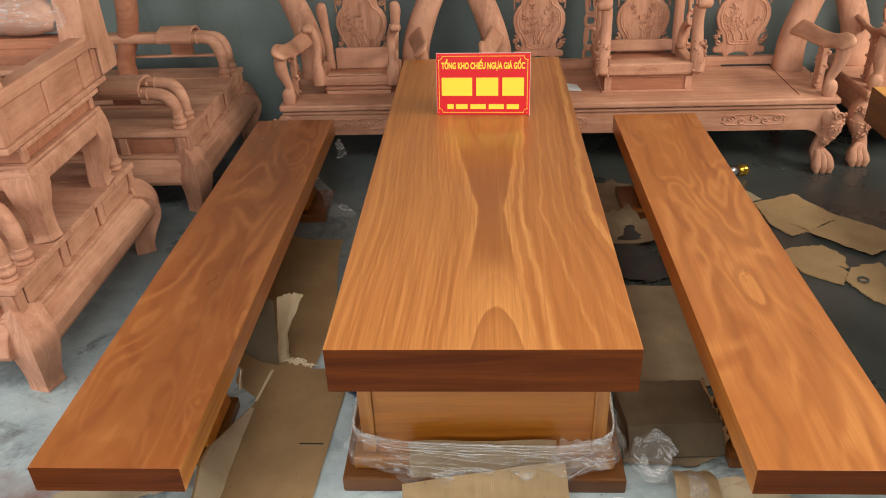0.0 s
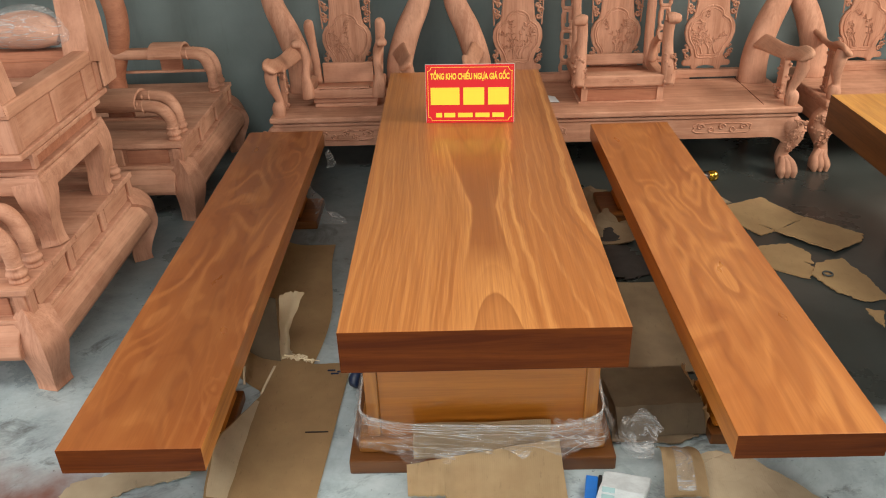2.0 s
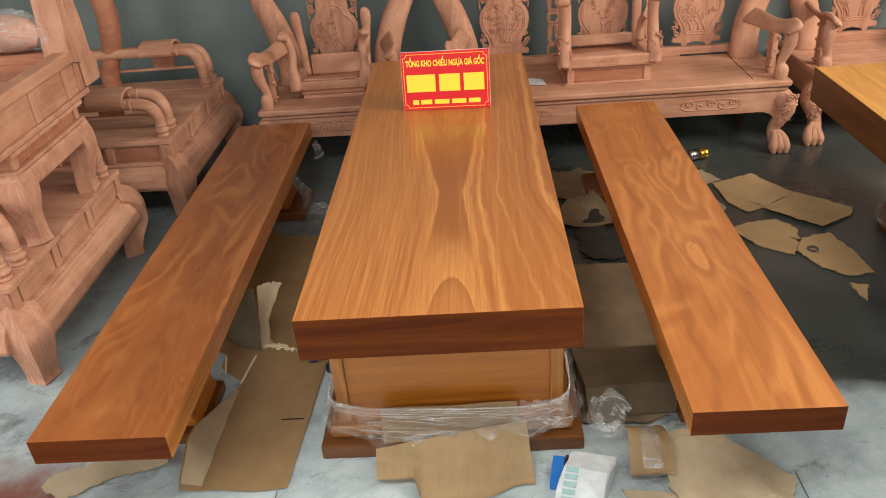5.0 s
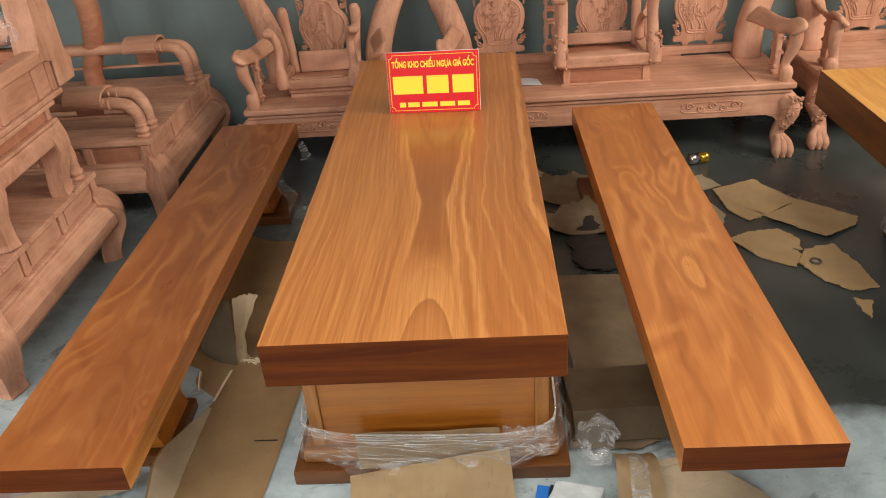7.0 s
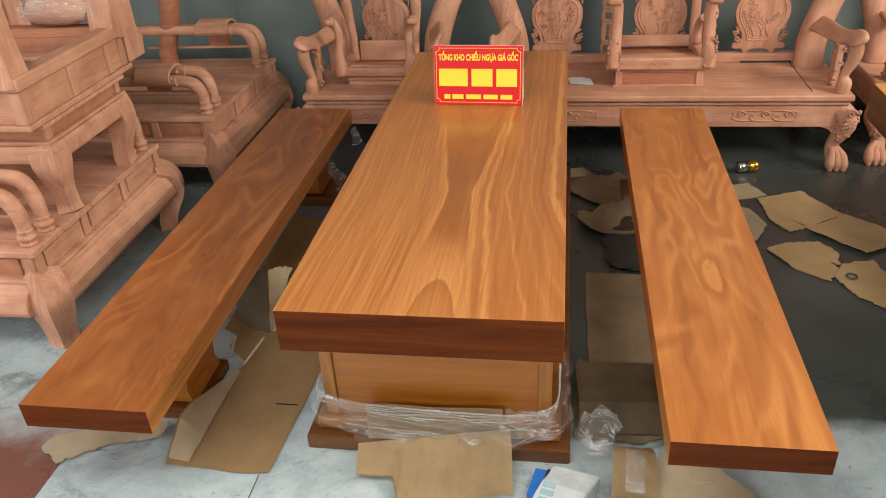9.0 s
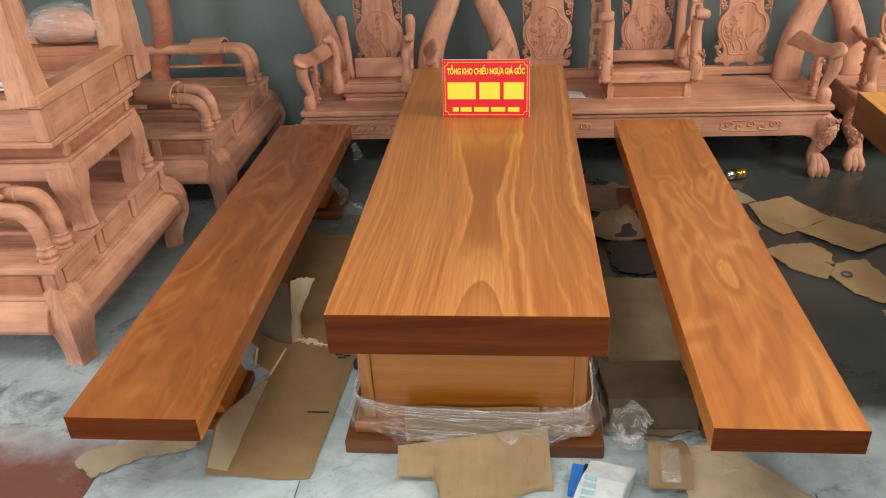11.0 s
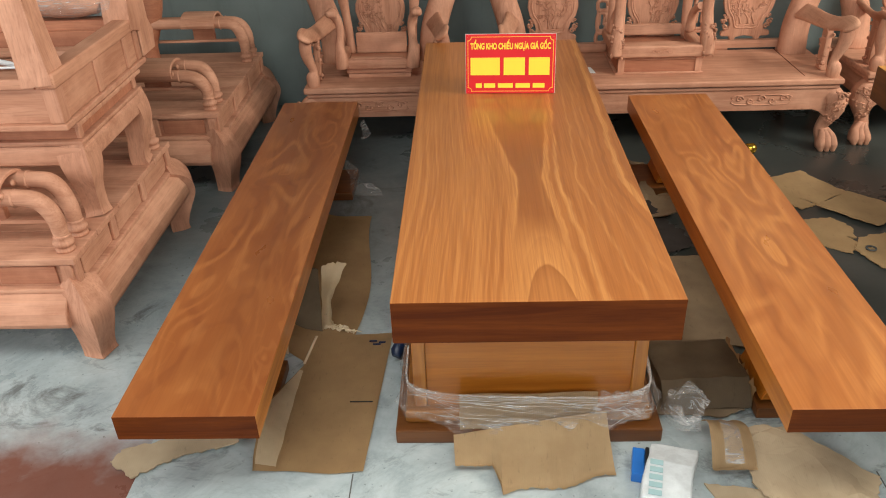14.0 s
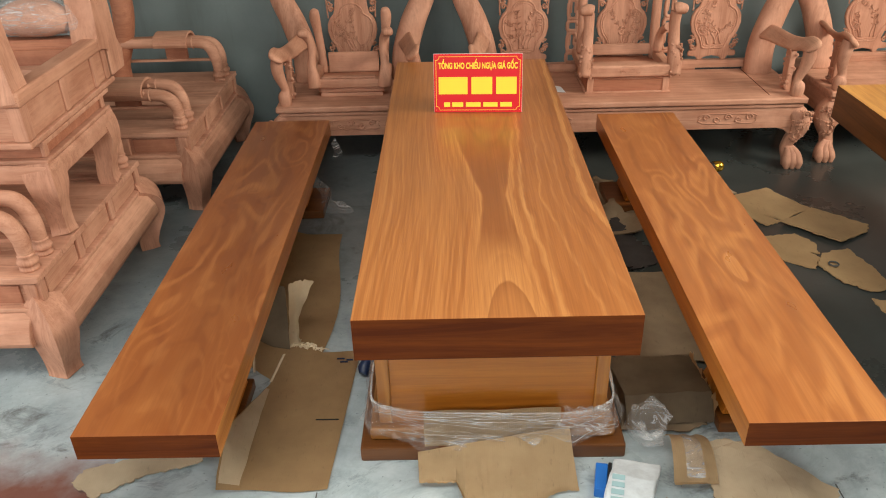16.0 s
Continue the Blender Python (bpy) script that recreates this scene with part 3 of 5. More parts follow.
film = part("stretch_film", sheet(90, 14, wrap_film), M["film"])
tagged(film, "torn clear stretch film wrapped round the table foot", "plastic film")
cord = []
for k, (dz, rr) in enumerate(((0.0, 0.0036), (-0.007, 0.003), (-0.013, 0.002), (0.005, 0.002), (-0.019, 0.0015))):
    front = 0.178 - 0.003 * k
    pts = [(-0.393, 0.36, 0.232 + dz, rr), (-0.390, 0.212, 0.226 + dz, rr), (-0.362, front, 0.208 + dz, rr * 1.5), (-0.25, front - 0.022, 0.198 + dz, rr), (0.0, front - 0.024, 0.184 + dz * 1.4, rr), (0.25, front - 0.022, 0.180 + dz, rr), (0.352, front, 0.186 + dz * 1.4, rr * 1.4), (0.390, 0.212, 0.212 + dz, rr), (0.393, 0.36, 0.232 + dz, rr)]
    cord.append(bm_tube(pts, 7, 6))
part("rolled_edge", wobble(fuse(*cord), 0.003, 40), M["film_dense"], film, "twisted milky film edge")
rng = random.Random(31)
creases = []
for k in range(30):
    u0, v0 = rng.uniform(0.22, 0.66), rng.uniform(0.04, 0.85)
    run, slope, r = rng.uniform(0.10, 0.28), rng.uniform(-0.10, 0.35), rng.uniform(0.0003, 0.0008)
    pts = []
    for q in range(7):
        px, py, pz = wrap_film(min(0.99, u0 + run * q / 6), min(1.0, max(0.0, v0 + slope * q / 6)))
        pts.append((px, py - 0.002, pz, r * math.sin(0.3 + 2.6 * q / 6)))
    creases.append(bm_tube(pts, 5, 2))
part("stretched_crease", fuse(*creases), M["film_crease"], film, "white stretch creases in the film")


def drape(u, v):
    x = 0.225 + 0.15 * u - 0.05 * v * (1 - u)
    return (x + 0.01 * math.sin(v * 8 + u * 5), 0.170 - 0.05 * v * (1 - 0.5 * u) + 0.008 * math.sin(u * 26), 0.190 - (0.125 - 0.04 * u) * v + 0.008 * noise.noise(Vector((u * 9, v * 5, 3))))


part("gathered_fold", sheet(30, 14, drape), M["film_dense"], film)


def cardboard(name, corners, m, label, material, thick=0.005, curl=0.012, rag=0.006, seed=0, cuts=10, category="cardboard", z=0.0, fold=None):
    """A torn flat of corrugated card from a few corners, with ragged edges and a slight curl."""
    rng = random.Random(seed + 17)
    outline = []
    for (ax, ay), (bx, by) in zip(corners, corners[1:] + corners[:1]):
        for k in range(cuts):
            t = k / cuts
            j = rag if k else 0
            outline.append((ax + (bx - ax) * t + rng.uniform(-j, j), ay + (by - ay) * t + rng.uniform(-j, j)))
    bm = bm_prism([(x, -y) for x, y in outline], thick, Matrix.Rotation(radians(90), 4, "X"), 0)
    cx, cy = sum(c[0] for c in corners) / len(corners), sum(c[1] for c in corners) / len(corners)
    for _ in range(2):
        bmesh.ops.subdivide_edges(bm, edges=[e for e in bm.edges if e.calc_length() > 0.06], cuts=1)
        bmesh.ops.triangulate(bm, faces=bm.faces[:])
    low = min(v.co.z for v in bm.verts)
    for v in bm.verts:
        v.co.z += -low + z + curl * max(0.0, noise.noise(Vector((v.co.x * 4.5, v.co.y * 4.5, seed * 3.1))) + 0.1) + curl * 1.2 * min(1, ((v.co.x - cx) ** 2 + (v.co.y - cy) ** 2) * 9)
        if fold:
            v.co.z += max(0.0, fold(v.co.x, v.co.y))
    bmesh.ops.recalc_face_normals(bm, faces=bm.faces[:])
    ob = part(name, bm, material)
    if m is not None:
        ob.matrix_basis = m
    return tagged(ob, label, category)


# card tucked under the film, and a torn flap that slopes from it to the floor
def tucked(u, v):
    return (-0.222 + 0.44 * u + 0.004 * noise.noise(Vector((v * 9, 2, 1))), 0.168 - v * 0.022 + 0.003 * math.sin(u * 9), 0.186 - v * 0.135 + 0.006 * u)


def torn_flap(u, v):
    tx, ty, tz = -0.242 + 0.487 * u, 0.096 + 0.052 * u, 0.082 + 0.05 * u
    # short torn corner, then a ragged step down to the longer part
    k = max(0.0, (u - 0.30) / 0.70)
    step = min(1.0, max(0.0, (u - 0.25) / 0.05))
    bx = (-0.237 + 0.46 * min(u, 0.29)) * (1 - step) + (-0.092 + 0.353 * k) * step
    by = (0.016 - 0.01 * u) * (1 - step) + (-0.086 + 0.072 * k + 0.012 * math.sin(k * 9)) * step
    bz = 0.028 * (1 - step) + 0.010 * step
    by += 0.007 * noise.noise(Vector((u * 26, 1, 5))) * min(1, u * 8) + 0.006 * noise.noise(Vector((u * 70, 4, 5)))
    w = v ** 0.85
    return (tx + (bx - tx) * v, ty + (by - ty) * v, max(0.008, tz + (bz - tz) * min(1, w * 1.1)) + 0.004 * noise.noise(Vector((u * 5, v * 4, 2))))


for grid, label in (((24, 10, tucked), "brown corrugated card tucked under film at the table foot"), ((60, 18, torn_flap), "torn brown corrugated card sloping from the table foot to the floor")):
    bm = sheet(*grid)
    thicken(bm, -0.004)
    tagged(part("cardboard_sheet", bm, M["card_tan"]), label, "cardboard")

# ---- the red sign on the table ----
sign = thing("tabletop_sign", pose(0.008, 1.622, TABLE_Z1) @ pose(0, 0, 0, -9, 0, -3), "red acrylic tent sign with yellow lettering on the table", "sign")
SW, SH = 0.392, 0.258
part("plate", bm_box(-SW / 2, SW / 2, 0, 0.003, 0.001, SH, 0.0008, 1), M["red"], sign)
part("edge", bm_box(-SW / 2 - 0.0015, SW / 2 + 0.0015, 0.0032, 0.0055, 0.0, SH + 0.0015, 0.0008, 1), M["acrylic"], sign, "milky clear acrylic backing")
part("prop", bm_box(-SW / 2 + 0.01, SW / 2 - 0.002, -0.0015, 0.0015, 0, SH * 0.98, 0.0005, 1), M["acrylic"], sign, "clear acrylic rear leg").matrix_basis = pose(0, 0.094, 0.014, 19, 0, 0)
for x0, x1, z0, z1 in ((-0.172, 0.172, 0.0105, 0.0125), (-0.172, 0.172, 0.2455, 0.2475), (-0.187, -0.185, 0.027, 0.231), (0.185, 0.187, 0.027, 0.231)):
    part("border", bm_box(x0, x1, -0.0012, 0.0, z0, z1, 0), M["yellow"], sign)
for sx in (-1, 1):
    for z, sz in ((0.0115, 1), (0.2465, -1)):
        c = [bm_box(sx * 0.186 - 0.001, sx * 0.186 + 0.001, -0.0012, 0, z - 0.001, z + 0.001, 0)]
        for a in range(7):
            w = math.pi / 2 * a / 6
            px, pz = sx * (0.187 - 0.016 * math.cos(w)), z + sz * 0.016 * math.sin(w)
            c.append(bm_box(px - 0.0014, px + 0.0014, -0.0012, 0, pz - 0.0014, pz + 0.0014, 0))
        part("corner_ornament", fuse(*c), M["yellow"], sign)


def lettering(text, width, height, x, z, material, parent):
    data = bpy.data.curves.new("lettering", "FONT")
    data.body, data.align_x, data.extrude, data.offset = text, "CENTER", 0.004, 0.034
    temp = new("lettering", data)
    mesh = bpy.data.meshes.new_from_object(temp.evaluated_get(bpy.context.evaluated_depsgraph_get()))
    bpy.data.objects.remove(temp)
    xs, ys = [v.co.x for v in mesh.vertices], [v.co.y for v in mesh.vertices]
    sx, sz = width / (max(xs) - min(xs)), height / (max(ys) - min(ys))
    mesh.transform(Matrix.Translation((x, -0.0006, z)) @ Matrix.Diagonal((sx, 0.15, sz, 1)) @ Matrix.Rotation(radians(90), 4, "X") @ Matrix.Translation((-(max(xs) + min(xs)) / 2, -min(ys), 0)))
    mesh.materials.append(material)
    ob = new("lettering", mesh)
    ob.parent = parent
    return tagged(ob, "yellow capital lettering")


lettering("TỔNG KHO CHIẾU NGỰA GIÁ GỐC", 0.350, 0.050, 0, 0.186, M["yellow"], sign)
for x0, x1 in ((-0.175, -0.046), (-0.029, 0.064), (0.081, 0.172)):
    part("bar", bm_box(x0, x1, -0.0012, 0, 0.082, 0.158, 0), M["yellow"], sign, "broad yellow bar")
for x0, x1 in ((-0.152, -0.125), (-0.116, -0.066), (-0.054, 0.012), (0.024, 0.088), (0.10, 0.152)):
    part("bar", bm_box(x0, x1, -0.0012, 0, 0.026, 0.046, 0), M["yellow"], sign, "small yellow bar")


# ---- carved seating along the back wall ----
def scroll(cx, cz, r0, turns, y, thick, hand=1, n=26):
    pts = []
    for k in range(n):
        w = k / (n - 1)
        a = hand * turns * 2 * math.pi * w
        r = r0 * (1 - 0.85 * w)
        pts.append((cx + r * math.cos(a), y, cz + r * math.sin(a), thick * (1 - 0.4 * w)))
    return bm_tube(pts, 6, 1)


def leaf_bit(x, y, z, turn, length, width, lift):
    leaf = bmesh.new()
    bmesh.ops.create_icosphere(leaf, subdivisions=1, radius=1)
    leaf.transform(Matrix.Translation((x, y, z)) @ Matrix.Rotation(turn, 4, "Y") @ Matrix.Diagonal((length, lift, width, 1)))
    return leaf


def splat(parent, x, y, z, w, h, seed):
    """Pierced, carved back panel: lobed medallion low on the board, double rim, spray in relief, scrollwork beside the neck and foot."""
    k, e = w / 0.325, h / 0.80
    half = [(0.088, 0.0), (0.100, 0.026), (0.150, 0.026), (0.158, 0.045), (0.148, 0.058), (0.116, 0.064), (0.104, 0.095), (0.118, 0.135), (0.146, 0.175), (0.160, 0.225), (0.156, 0.270), (0.138, 0.305), (0.116, 0.325), (0.106, 0.36), (0.098, 0.44), (0.098, 0.56), (0.112, 0.66), (0.092, 0.745), (0.045, 0.785), (0.0, 0.80)]
    foot = [(-0.066, 0.0), (-0.056, 0.020), (0.0, 0.030), (0.056, 0.020), (0.066, 0.0)]
    out = [(a * k, b * e) for a, b in half] + [(-a * k, b * e) for a, b in half[-2::-1]] + [(a * k, b * e) for a, b in foot]
    s = part("back_splat", bm_prism(out, 0.022, Matrix.Translation((x, y, z)), 0.004, 2), M["raw_up"], parent, "carved pale wood back panel")
    lobes = [(0.0, 0.388), (0.034, 0.380), (0.062, 0.360), (0.072, 0.334), (0.082, 0.322), (0.112, 0.304), (0.130, 0.270), (0.133, 0.228), (0.120, 0.182), (0.096, 0.148), (0.080, 0.112), (0.070, 0.082), (0.034, 0.074), (0.0, 0.078)]
    loop = lobes + [(-a, b) for a, b in lobes[-2:0:-1]] + lobes[:1]
    rims = []
    for grow, r in ((1.0, 0.0055), (0.90, 0.0032)):
        rims.append(bm_tube([(x + a * k * grow, y + 0.0005, z + ((b - 0.23) * grow + 0.23) * e, r) for a, b in loop], 6, 3))
    part("medallion_rim", fuse(*rims), M["raw_up"], s)
    rng = random.Random(seed)
    bits = []
    for stem in range(6):
        px, pz, a = x + rng.uniform(-0.05, 0.05) * k, z + 0.10 * e, radians(rng.uniform(55, 125))
        pts = []
        for q in range(7):
            pts.append((px, y + 0.0005, pz, 0.0055 * (1 - q * 0.10)))
            if q > 1:
                for side in (-1, 1):
                    turn = -a + side * rng.uniform(0.4, 1.1)
                    reach = rng.uniform(0.008, 0.020)
                    bits.append(leaf_bit(px + math.cos(-turn) * reach, y, pz + math.sin(-turn) * reach, turn, rng.uniform(0.008, 0.015), rng.uniform(0.003, 0.006), 0.009))
            nx, nz = px + math.cos(a) * 0.037, pz + math.sin(a) * 0.037
            if ((nx - x) / 0.105) ** 2 + ((nz - z - 0.235) / 0.125) ** 2 > 1:
                break
            px, pz = nx, nz
            a += rng.uniform(-0.6, 0.6)
        if len(pts) > 2:
            bits.append(bm_tube(pts, 6, 3))
        for petal in range(6):
            w6 = petal * math.pi / 3
            bits.append(leaf_bit(px + 0.009 * math.cos(w6), y, pz + 0.009 * math.sin(w6), -w6, 0.008, 0.0045, 0.007))
    part("relief", fuse(*bits), M["carved"], s)
    for sx in (-1, 1):
        curls = []
        for cx, cz, r, hand in ((0.128, 0.082, 0.017, 1), (0.142, 0.112, 0.015, -1), (0.130, 0.140, 0.011, 1), (0.130, 0.350, 0.016, -1), (0.140, 0.385, 0.018, 1), (0.124, 0.418, 0.015, -1), (0.142, 0.450, 0.018, 1), (0.126, 0.488, 0.016, -1), (0.142, 0.522, 0.018, 1), (0.126, 0.560, 0.015, -1), (0.140, 0.592, 0.016, 1)):
            curls.append(scroll(x + sx * cx * k, z + cz * e, r, 1.25, y + 0.010, 0.0078, sx * hand, 16))
            curls.append(leaf_bit(x + sx * (cx + 0.014) * k, y + 0.008, z + (cz + 0.012) * e, rng.uniform(0.3, 1.2) * sx, 0.011, 0.005, 0.007))
        curls.append(bm_tube([(x + sx * 0.152 * k, y + 0.011, z + 0.30 * e, 0.005), (x + sx * 0.157 * k, y + 0.011, z + 0.42 * e, 0.0045), (x + sx * 0.155 * k, y + 0.011, z + 0.54 * e, 0.0045), (x + sx * 0.120 * k, y + 0.011, z + 0.645 * e, 0.005)], 6, 5))
        part("side_scrollwork", fuse(*curls), M["carved"], s)
    return s


def chain_splat(parent, x, y, z0, z1):
    """Narrow pierced upright between two back panels: rings and keyhole slots in turn."""
    bits = []
    z = z0
    k = 0
    while z < z1:
        hh = 0.060 if k % 2 == 0 else 0.110
        rx = 0.030 if k % 2 == 0 else 0.027
        ring = [(x + rx * math.copysign(abs(math.cos(a)) ** 0.6, math.cos(a)), y, z + hh / 2 + hh * 0.5 * math.copysign(abs(math.sin(a)) ** 0.6, math.sin(a)), 0.0115) for a in [2 * math.pi * q / 16 for q in range(17)]]
        bits.append(bm_tube(ring, 8, 1, 1.0, 0.4))
        if k % 2:
            for sx in (-1, 1):
                bits.append(bm_box(x + sx * 0.017 - 0.010, x + sx * 0.017 + 0.010, y - 0.008, y + 0.008, z + 0.035, z + hh - 0.012, 0.003, 1))
        z += hh + 0.012
        bits.append(bm_box(x - 0.032, x + 0.032, y - 0.009, y + 0.009, z - 0.020, z + 0.008, 0.003, 1))
        k += 1
    return part("chain_splat", fuse(*bits), M["raw_up"], parent, "pierced narrow upright")


def claw_leg(parent, x, y, sx):
    """Carved cabriole leg: bulging knee, thin ankle, three long toes."""
    leg = part("leg", bm_tube([(x - sx * 0.015, y + 0.070, 0.335, 0.042), (x + sx * 0.020, y + 0.050, 0.290, 0.056), (x + sx * 0.034, y + 0.038, 0.240, 0.054), (x + sx * 0.022, y + 0.042, 0.195, 0.044), (x - sx * 0.004, y + 0.052, 0.135, 0.034), (x - sx * 0.010, y + 0.048, 0.090, 0.036), (x + sx * 0.006, y + 0.030, 0.045, 0.042), (x + sx * 0.010, y + 0.026, 0.0, 0.040)], 16, 5, 1.0, 0.3), M["raw_up"], parent, "carved paw-footed leg")
    toes = []
    for k in (-1, 0, 1):
        tx = x + sx * 0.010 + k * 0.034
        toes.append(bm_tube([(x - sx * 0.006 + k * 0.012, y + 0.022, 0.112, 0.016), (tx - k * 0.008, y + 0.004, 0.076, 0.022), (tx - k * 0.002, y - 0.016, 0.046, 0.026), (tx, y - 0.026, 0.024, 0.025), (tx, y - 0.036, 0.008, 0.014)], 10, 4, 1.0, 0.0, True))
    part("paw", fuse(*toes), M["raw_up"], leg)
    rng = random.Random(int(x * 100))
    knots = []
    for k in range(60):
        a, zz = rng.uniform(-2.7, -0.4), rng.uniform(0.15, 0.34)
        rr = 0.036 + 0.022 * min(1.0, (zz - 0.15) / 0.08)
        cx = x + sx * (0.034 if zz > 0.22 else 0.016)
        knots.append(leaf_bit(cx + rr * math.cos(a), y + 0.042 + rr * math.sin(a), zz, rng.uniform(0, 3.1), rng.uniform(0.008, 0.015), rng.uniform(0.004, 0.008), 0.009))
    for k in range(4):
        knots.append(scroll(x + sx * (0.036 - 0.010 * k), 0.315 - 0.042 * k, 0.024 - 0.002 * k, 1.3, y - 0.018 + 0.008 * k, 0.007, sx * (-1) ** k))
    part("leg_carving", fuse(*knots), M["carved"], leg)
    # curved bracket between the leg and the apron
    bracket = [(0.0, 0.0), (0.0, -0.062), (-0.012, -0.040), (-0.036, -0.018), (-0.080, -0.004), (-0.092, 0.0)]
    part("bracket", bm_prism([(sx * a, b) for a, b in bracket], 0.028, Matrix.Translation((x - sx * 0.018, y + 0.024, 0.232)), 0.003), M["raw"], leg)


def arm(parent, sx, x, y, z, depth):
    """Great swept arm: branch-like rear post, dipping rest, carved front post."""
    post = part("rear_post", bm_tube([(x - sx * 0.05, y + depth * 0.72, z - 0.01, 0.082), (x - sx * 0.045, y + depth * 0.74, z + 0.16, 0.078), (x + sx * 0.01, y + depth * 0.78, z + 0.34, 0.074), (x + sx * 0.09, y + depth * 0.84, z + 0.52, 0.064), (x + sx * 0.10, y + depth * 0.88, z + 0.72, 0.055), (x + sx * 0.03, y + depth * 0.9, z + 0.90, 0.045)], 16, 6, 0.8, 0.2), M["raw_up"], parent, "thick branch-like curved rear post")
    part("arm_rest", bm_tube([(x - sx * 0.050, y + depth * 0.78, z + 0.240, 0.018), (x - sx * 0.035, y + depth * 0.58, z + 0.252, 0.016), (x - sx * 0.010, y + depth * 0.38, z + 0.250, 0.0145), (x + sx * 0.008, y + depth * 0.20, z + 0.262, 0.0145), (x + sx * 0.018, y + 0.05, z + 0.287, 0.016), (x + sx * 0.020, y - 0.016, z + 0.290, 0.015), (x + sx * 0.020, y - 0.036, z + 0.281, 0.012)], 18, 5, 3.1, 0.55, True), M["raw_y"], parent, "dipping paddle-shaped arm rest")
    part("front_post", bm_tube([(x + sx * 0.010, y + 0.05, z - 0.004, 0.032), (x + sx * 0.012, y + 0.05, z + 0.05, 0.036), (x + sx * 0.006, y + 0.055, z + 0.090, 0.022), (x + sx * 0.026, y + 0.040, z + 0.165, 0.030), (x + sx * 0.030, y + 0.024, z + 0.225, 0.034), (x + sx * 0.020, y + 0.026, z + 0.282, 0.032)], 14, 5, 1.0, 0.35), M["raw_up"], parent)
    rng = random.Random(int(x * 31) + 5)
    bits = [bm_box(x - sx * 0.005 - 0.016, x - sx * 0.005 + 0.016, y + depth * 0.2, y + depth * 0.3, z, z + 0.25, 0.006)]
    for k in range(40):
        b = bmesh.new()
        bmesh.ops.create_icosphere(b, subdivisions=1, radius=rng.uniform(0.007, 0.014))
        b.transform(Matrix.Translation((x - sx * 0.005 + rng.uniform(-0.020, 0.020), y + depth * rng.uniform(0.19, 0.31), z + rng.uniform(0.02, 0.24))))
        bits.append(b)
    part("arm_carving", fuse(*bits), M["raw_up"], parent, "carved fruit cluster under the arm")


def carved_seat(name, x0, x1, y, label, splats, seed):
    """Sofa or armchair: slab seat, moulded edge, carved apron, paw legs, great arms, carved backs."""
    w, depth, z = x1 - x0, 0.70, 0.41
    cx = (x0 + x1) / 2
    t = thing(name, pose(cx, y, 0), label, "sofa" if w > 1.2 else "armchair")
    h = w / 2
    part("seat", bm_box(-h, h, -0.004, depth, z - 0.034, z, 0.012, 3), M["raw"], t)
    part("seat_groove", bm_box(h - 0.20, h - 0.194, 0.06, depth - 0.08, z, z + 0.0006, 0), M["slab_end"], t) if w > 1.2 else None
    part("moulding", bm_box(-h + 0.014, h - 0.014, 0.012, depth - 0.01, z - 0.060, z - 0.036, 0.008, 3), M["raw"], t)
    part("apron", bm_box(-h + 0.03, h - 0.03, 0.022, 0.055, z - 0.182, z - 0.058, 0.004), M["raw"], t)
    for sx in (-1, 1):
        part("side_apron", bm_box(sx * (h - 0.045) - 0.015, sx * (h - 0.045) + 0.015, 0.058, depth - 0.03, z - 0.182, z - 0.058, 0.004), M["raw_y"], t)
        claw_leg(t, sx * (h - 0.04), 0.0, sx)
        part("rear_leg", bm_tube([(sx * (h - 0.07), depth - 0.07, z - 0.06, 0.05), (sx * (h - 0.06), depth - 0.06, 0.2, 0.04), (sx * (h - 0.06), depth - 0.06, 0.0, 0.038)], 10, 3, 1, 0.5), M["raw_up"], t)
        arm(t, sx, sx * (h - 0.065), 0.0, z, depth)
    # carved cartouches on the apron
    for ox in ((-0.55 * h, 0.55 * h) if w > 1.2 else (0.0,)):
        cart = []
        for k in range(5):
            cart.append(scroll(ox - 0.12 + 0.06 * k, z - 0.118 + 0.006 * (-1) ** k, 0.021, 1.3, 0.021, 0.0055, (-1) ** k))
        frame_pts = [(ox - 0.155, 0.022, z - 0.118, 0.004), (ox - 0.14, 0.022, z - 0.092, 0.004), (ox + 0.14, 0.022, z - 0.092, 0.004), (ox + 0.155, 0.022, z - 0.118, 0.004), (ox + 0.14, 0.022, z - 0.146, 0.004), (ox - 0.14, 0.022, z - 0.146, 0.004), (ox - 0.155, 0.022, z - 0.118, 0.004)]
        cart.append(bm_tube(frame_pts, 6, 2))
        part("apron_carving", fuse(*cart), M["raw"], t, "carved scroll cartouche")
    if w > 1.2:
        part("slot", bm_box(0.50 * h, 0.80 * h, depth - 0.136, depth - 0.128, z + 0.001, z + 0.010, 0), M["scrap"], t, "dark slot before the back rail")
    part("back_rail", bm_box(-h + 0.1, h - 0.1, depth - 0.13, depth - 0.085, z + 0.0, z + 0.055, 0.006), M["raw"], t)
    part("top_rail", bm_tube([(-h + 0.05, depth - 0.06, z + 0.86, 0.045), (-h * 0.5, depth - 0.05, z + 0.90, 0.05), (0, depth - 0.04, z + 0.96, 0.06), (h * 0.5, depth - 0.05, z + 0.90, 0.05), (h - 0.05, depth - 0.06, z + 0.86, 0.045)], 12, 5, 0.7), M["raw"], t)
    for k, sxp in enumerate(splats):
        splat(t, sxp - cx, depth - 0.12, z + 0.052, 0.305, 0.80, seed + k)
    for a, b in zip(splats, splats[1:]):
        chain_splat(t, (a + b) / 2 - cx, depth - 0.11, z + 0.055, z + 0.86)
    return t


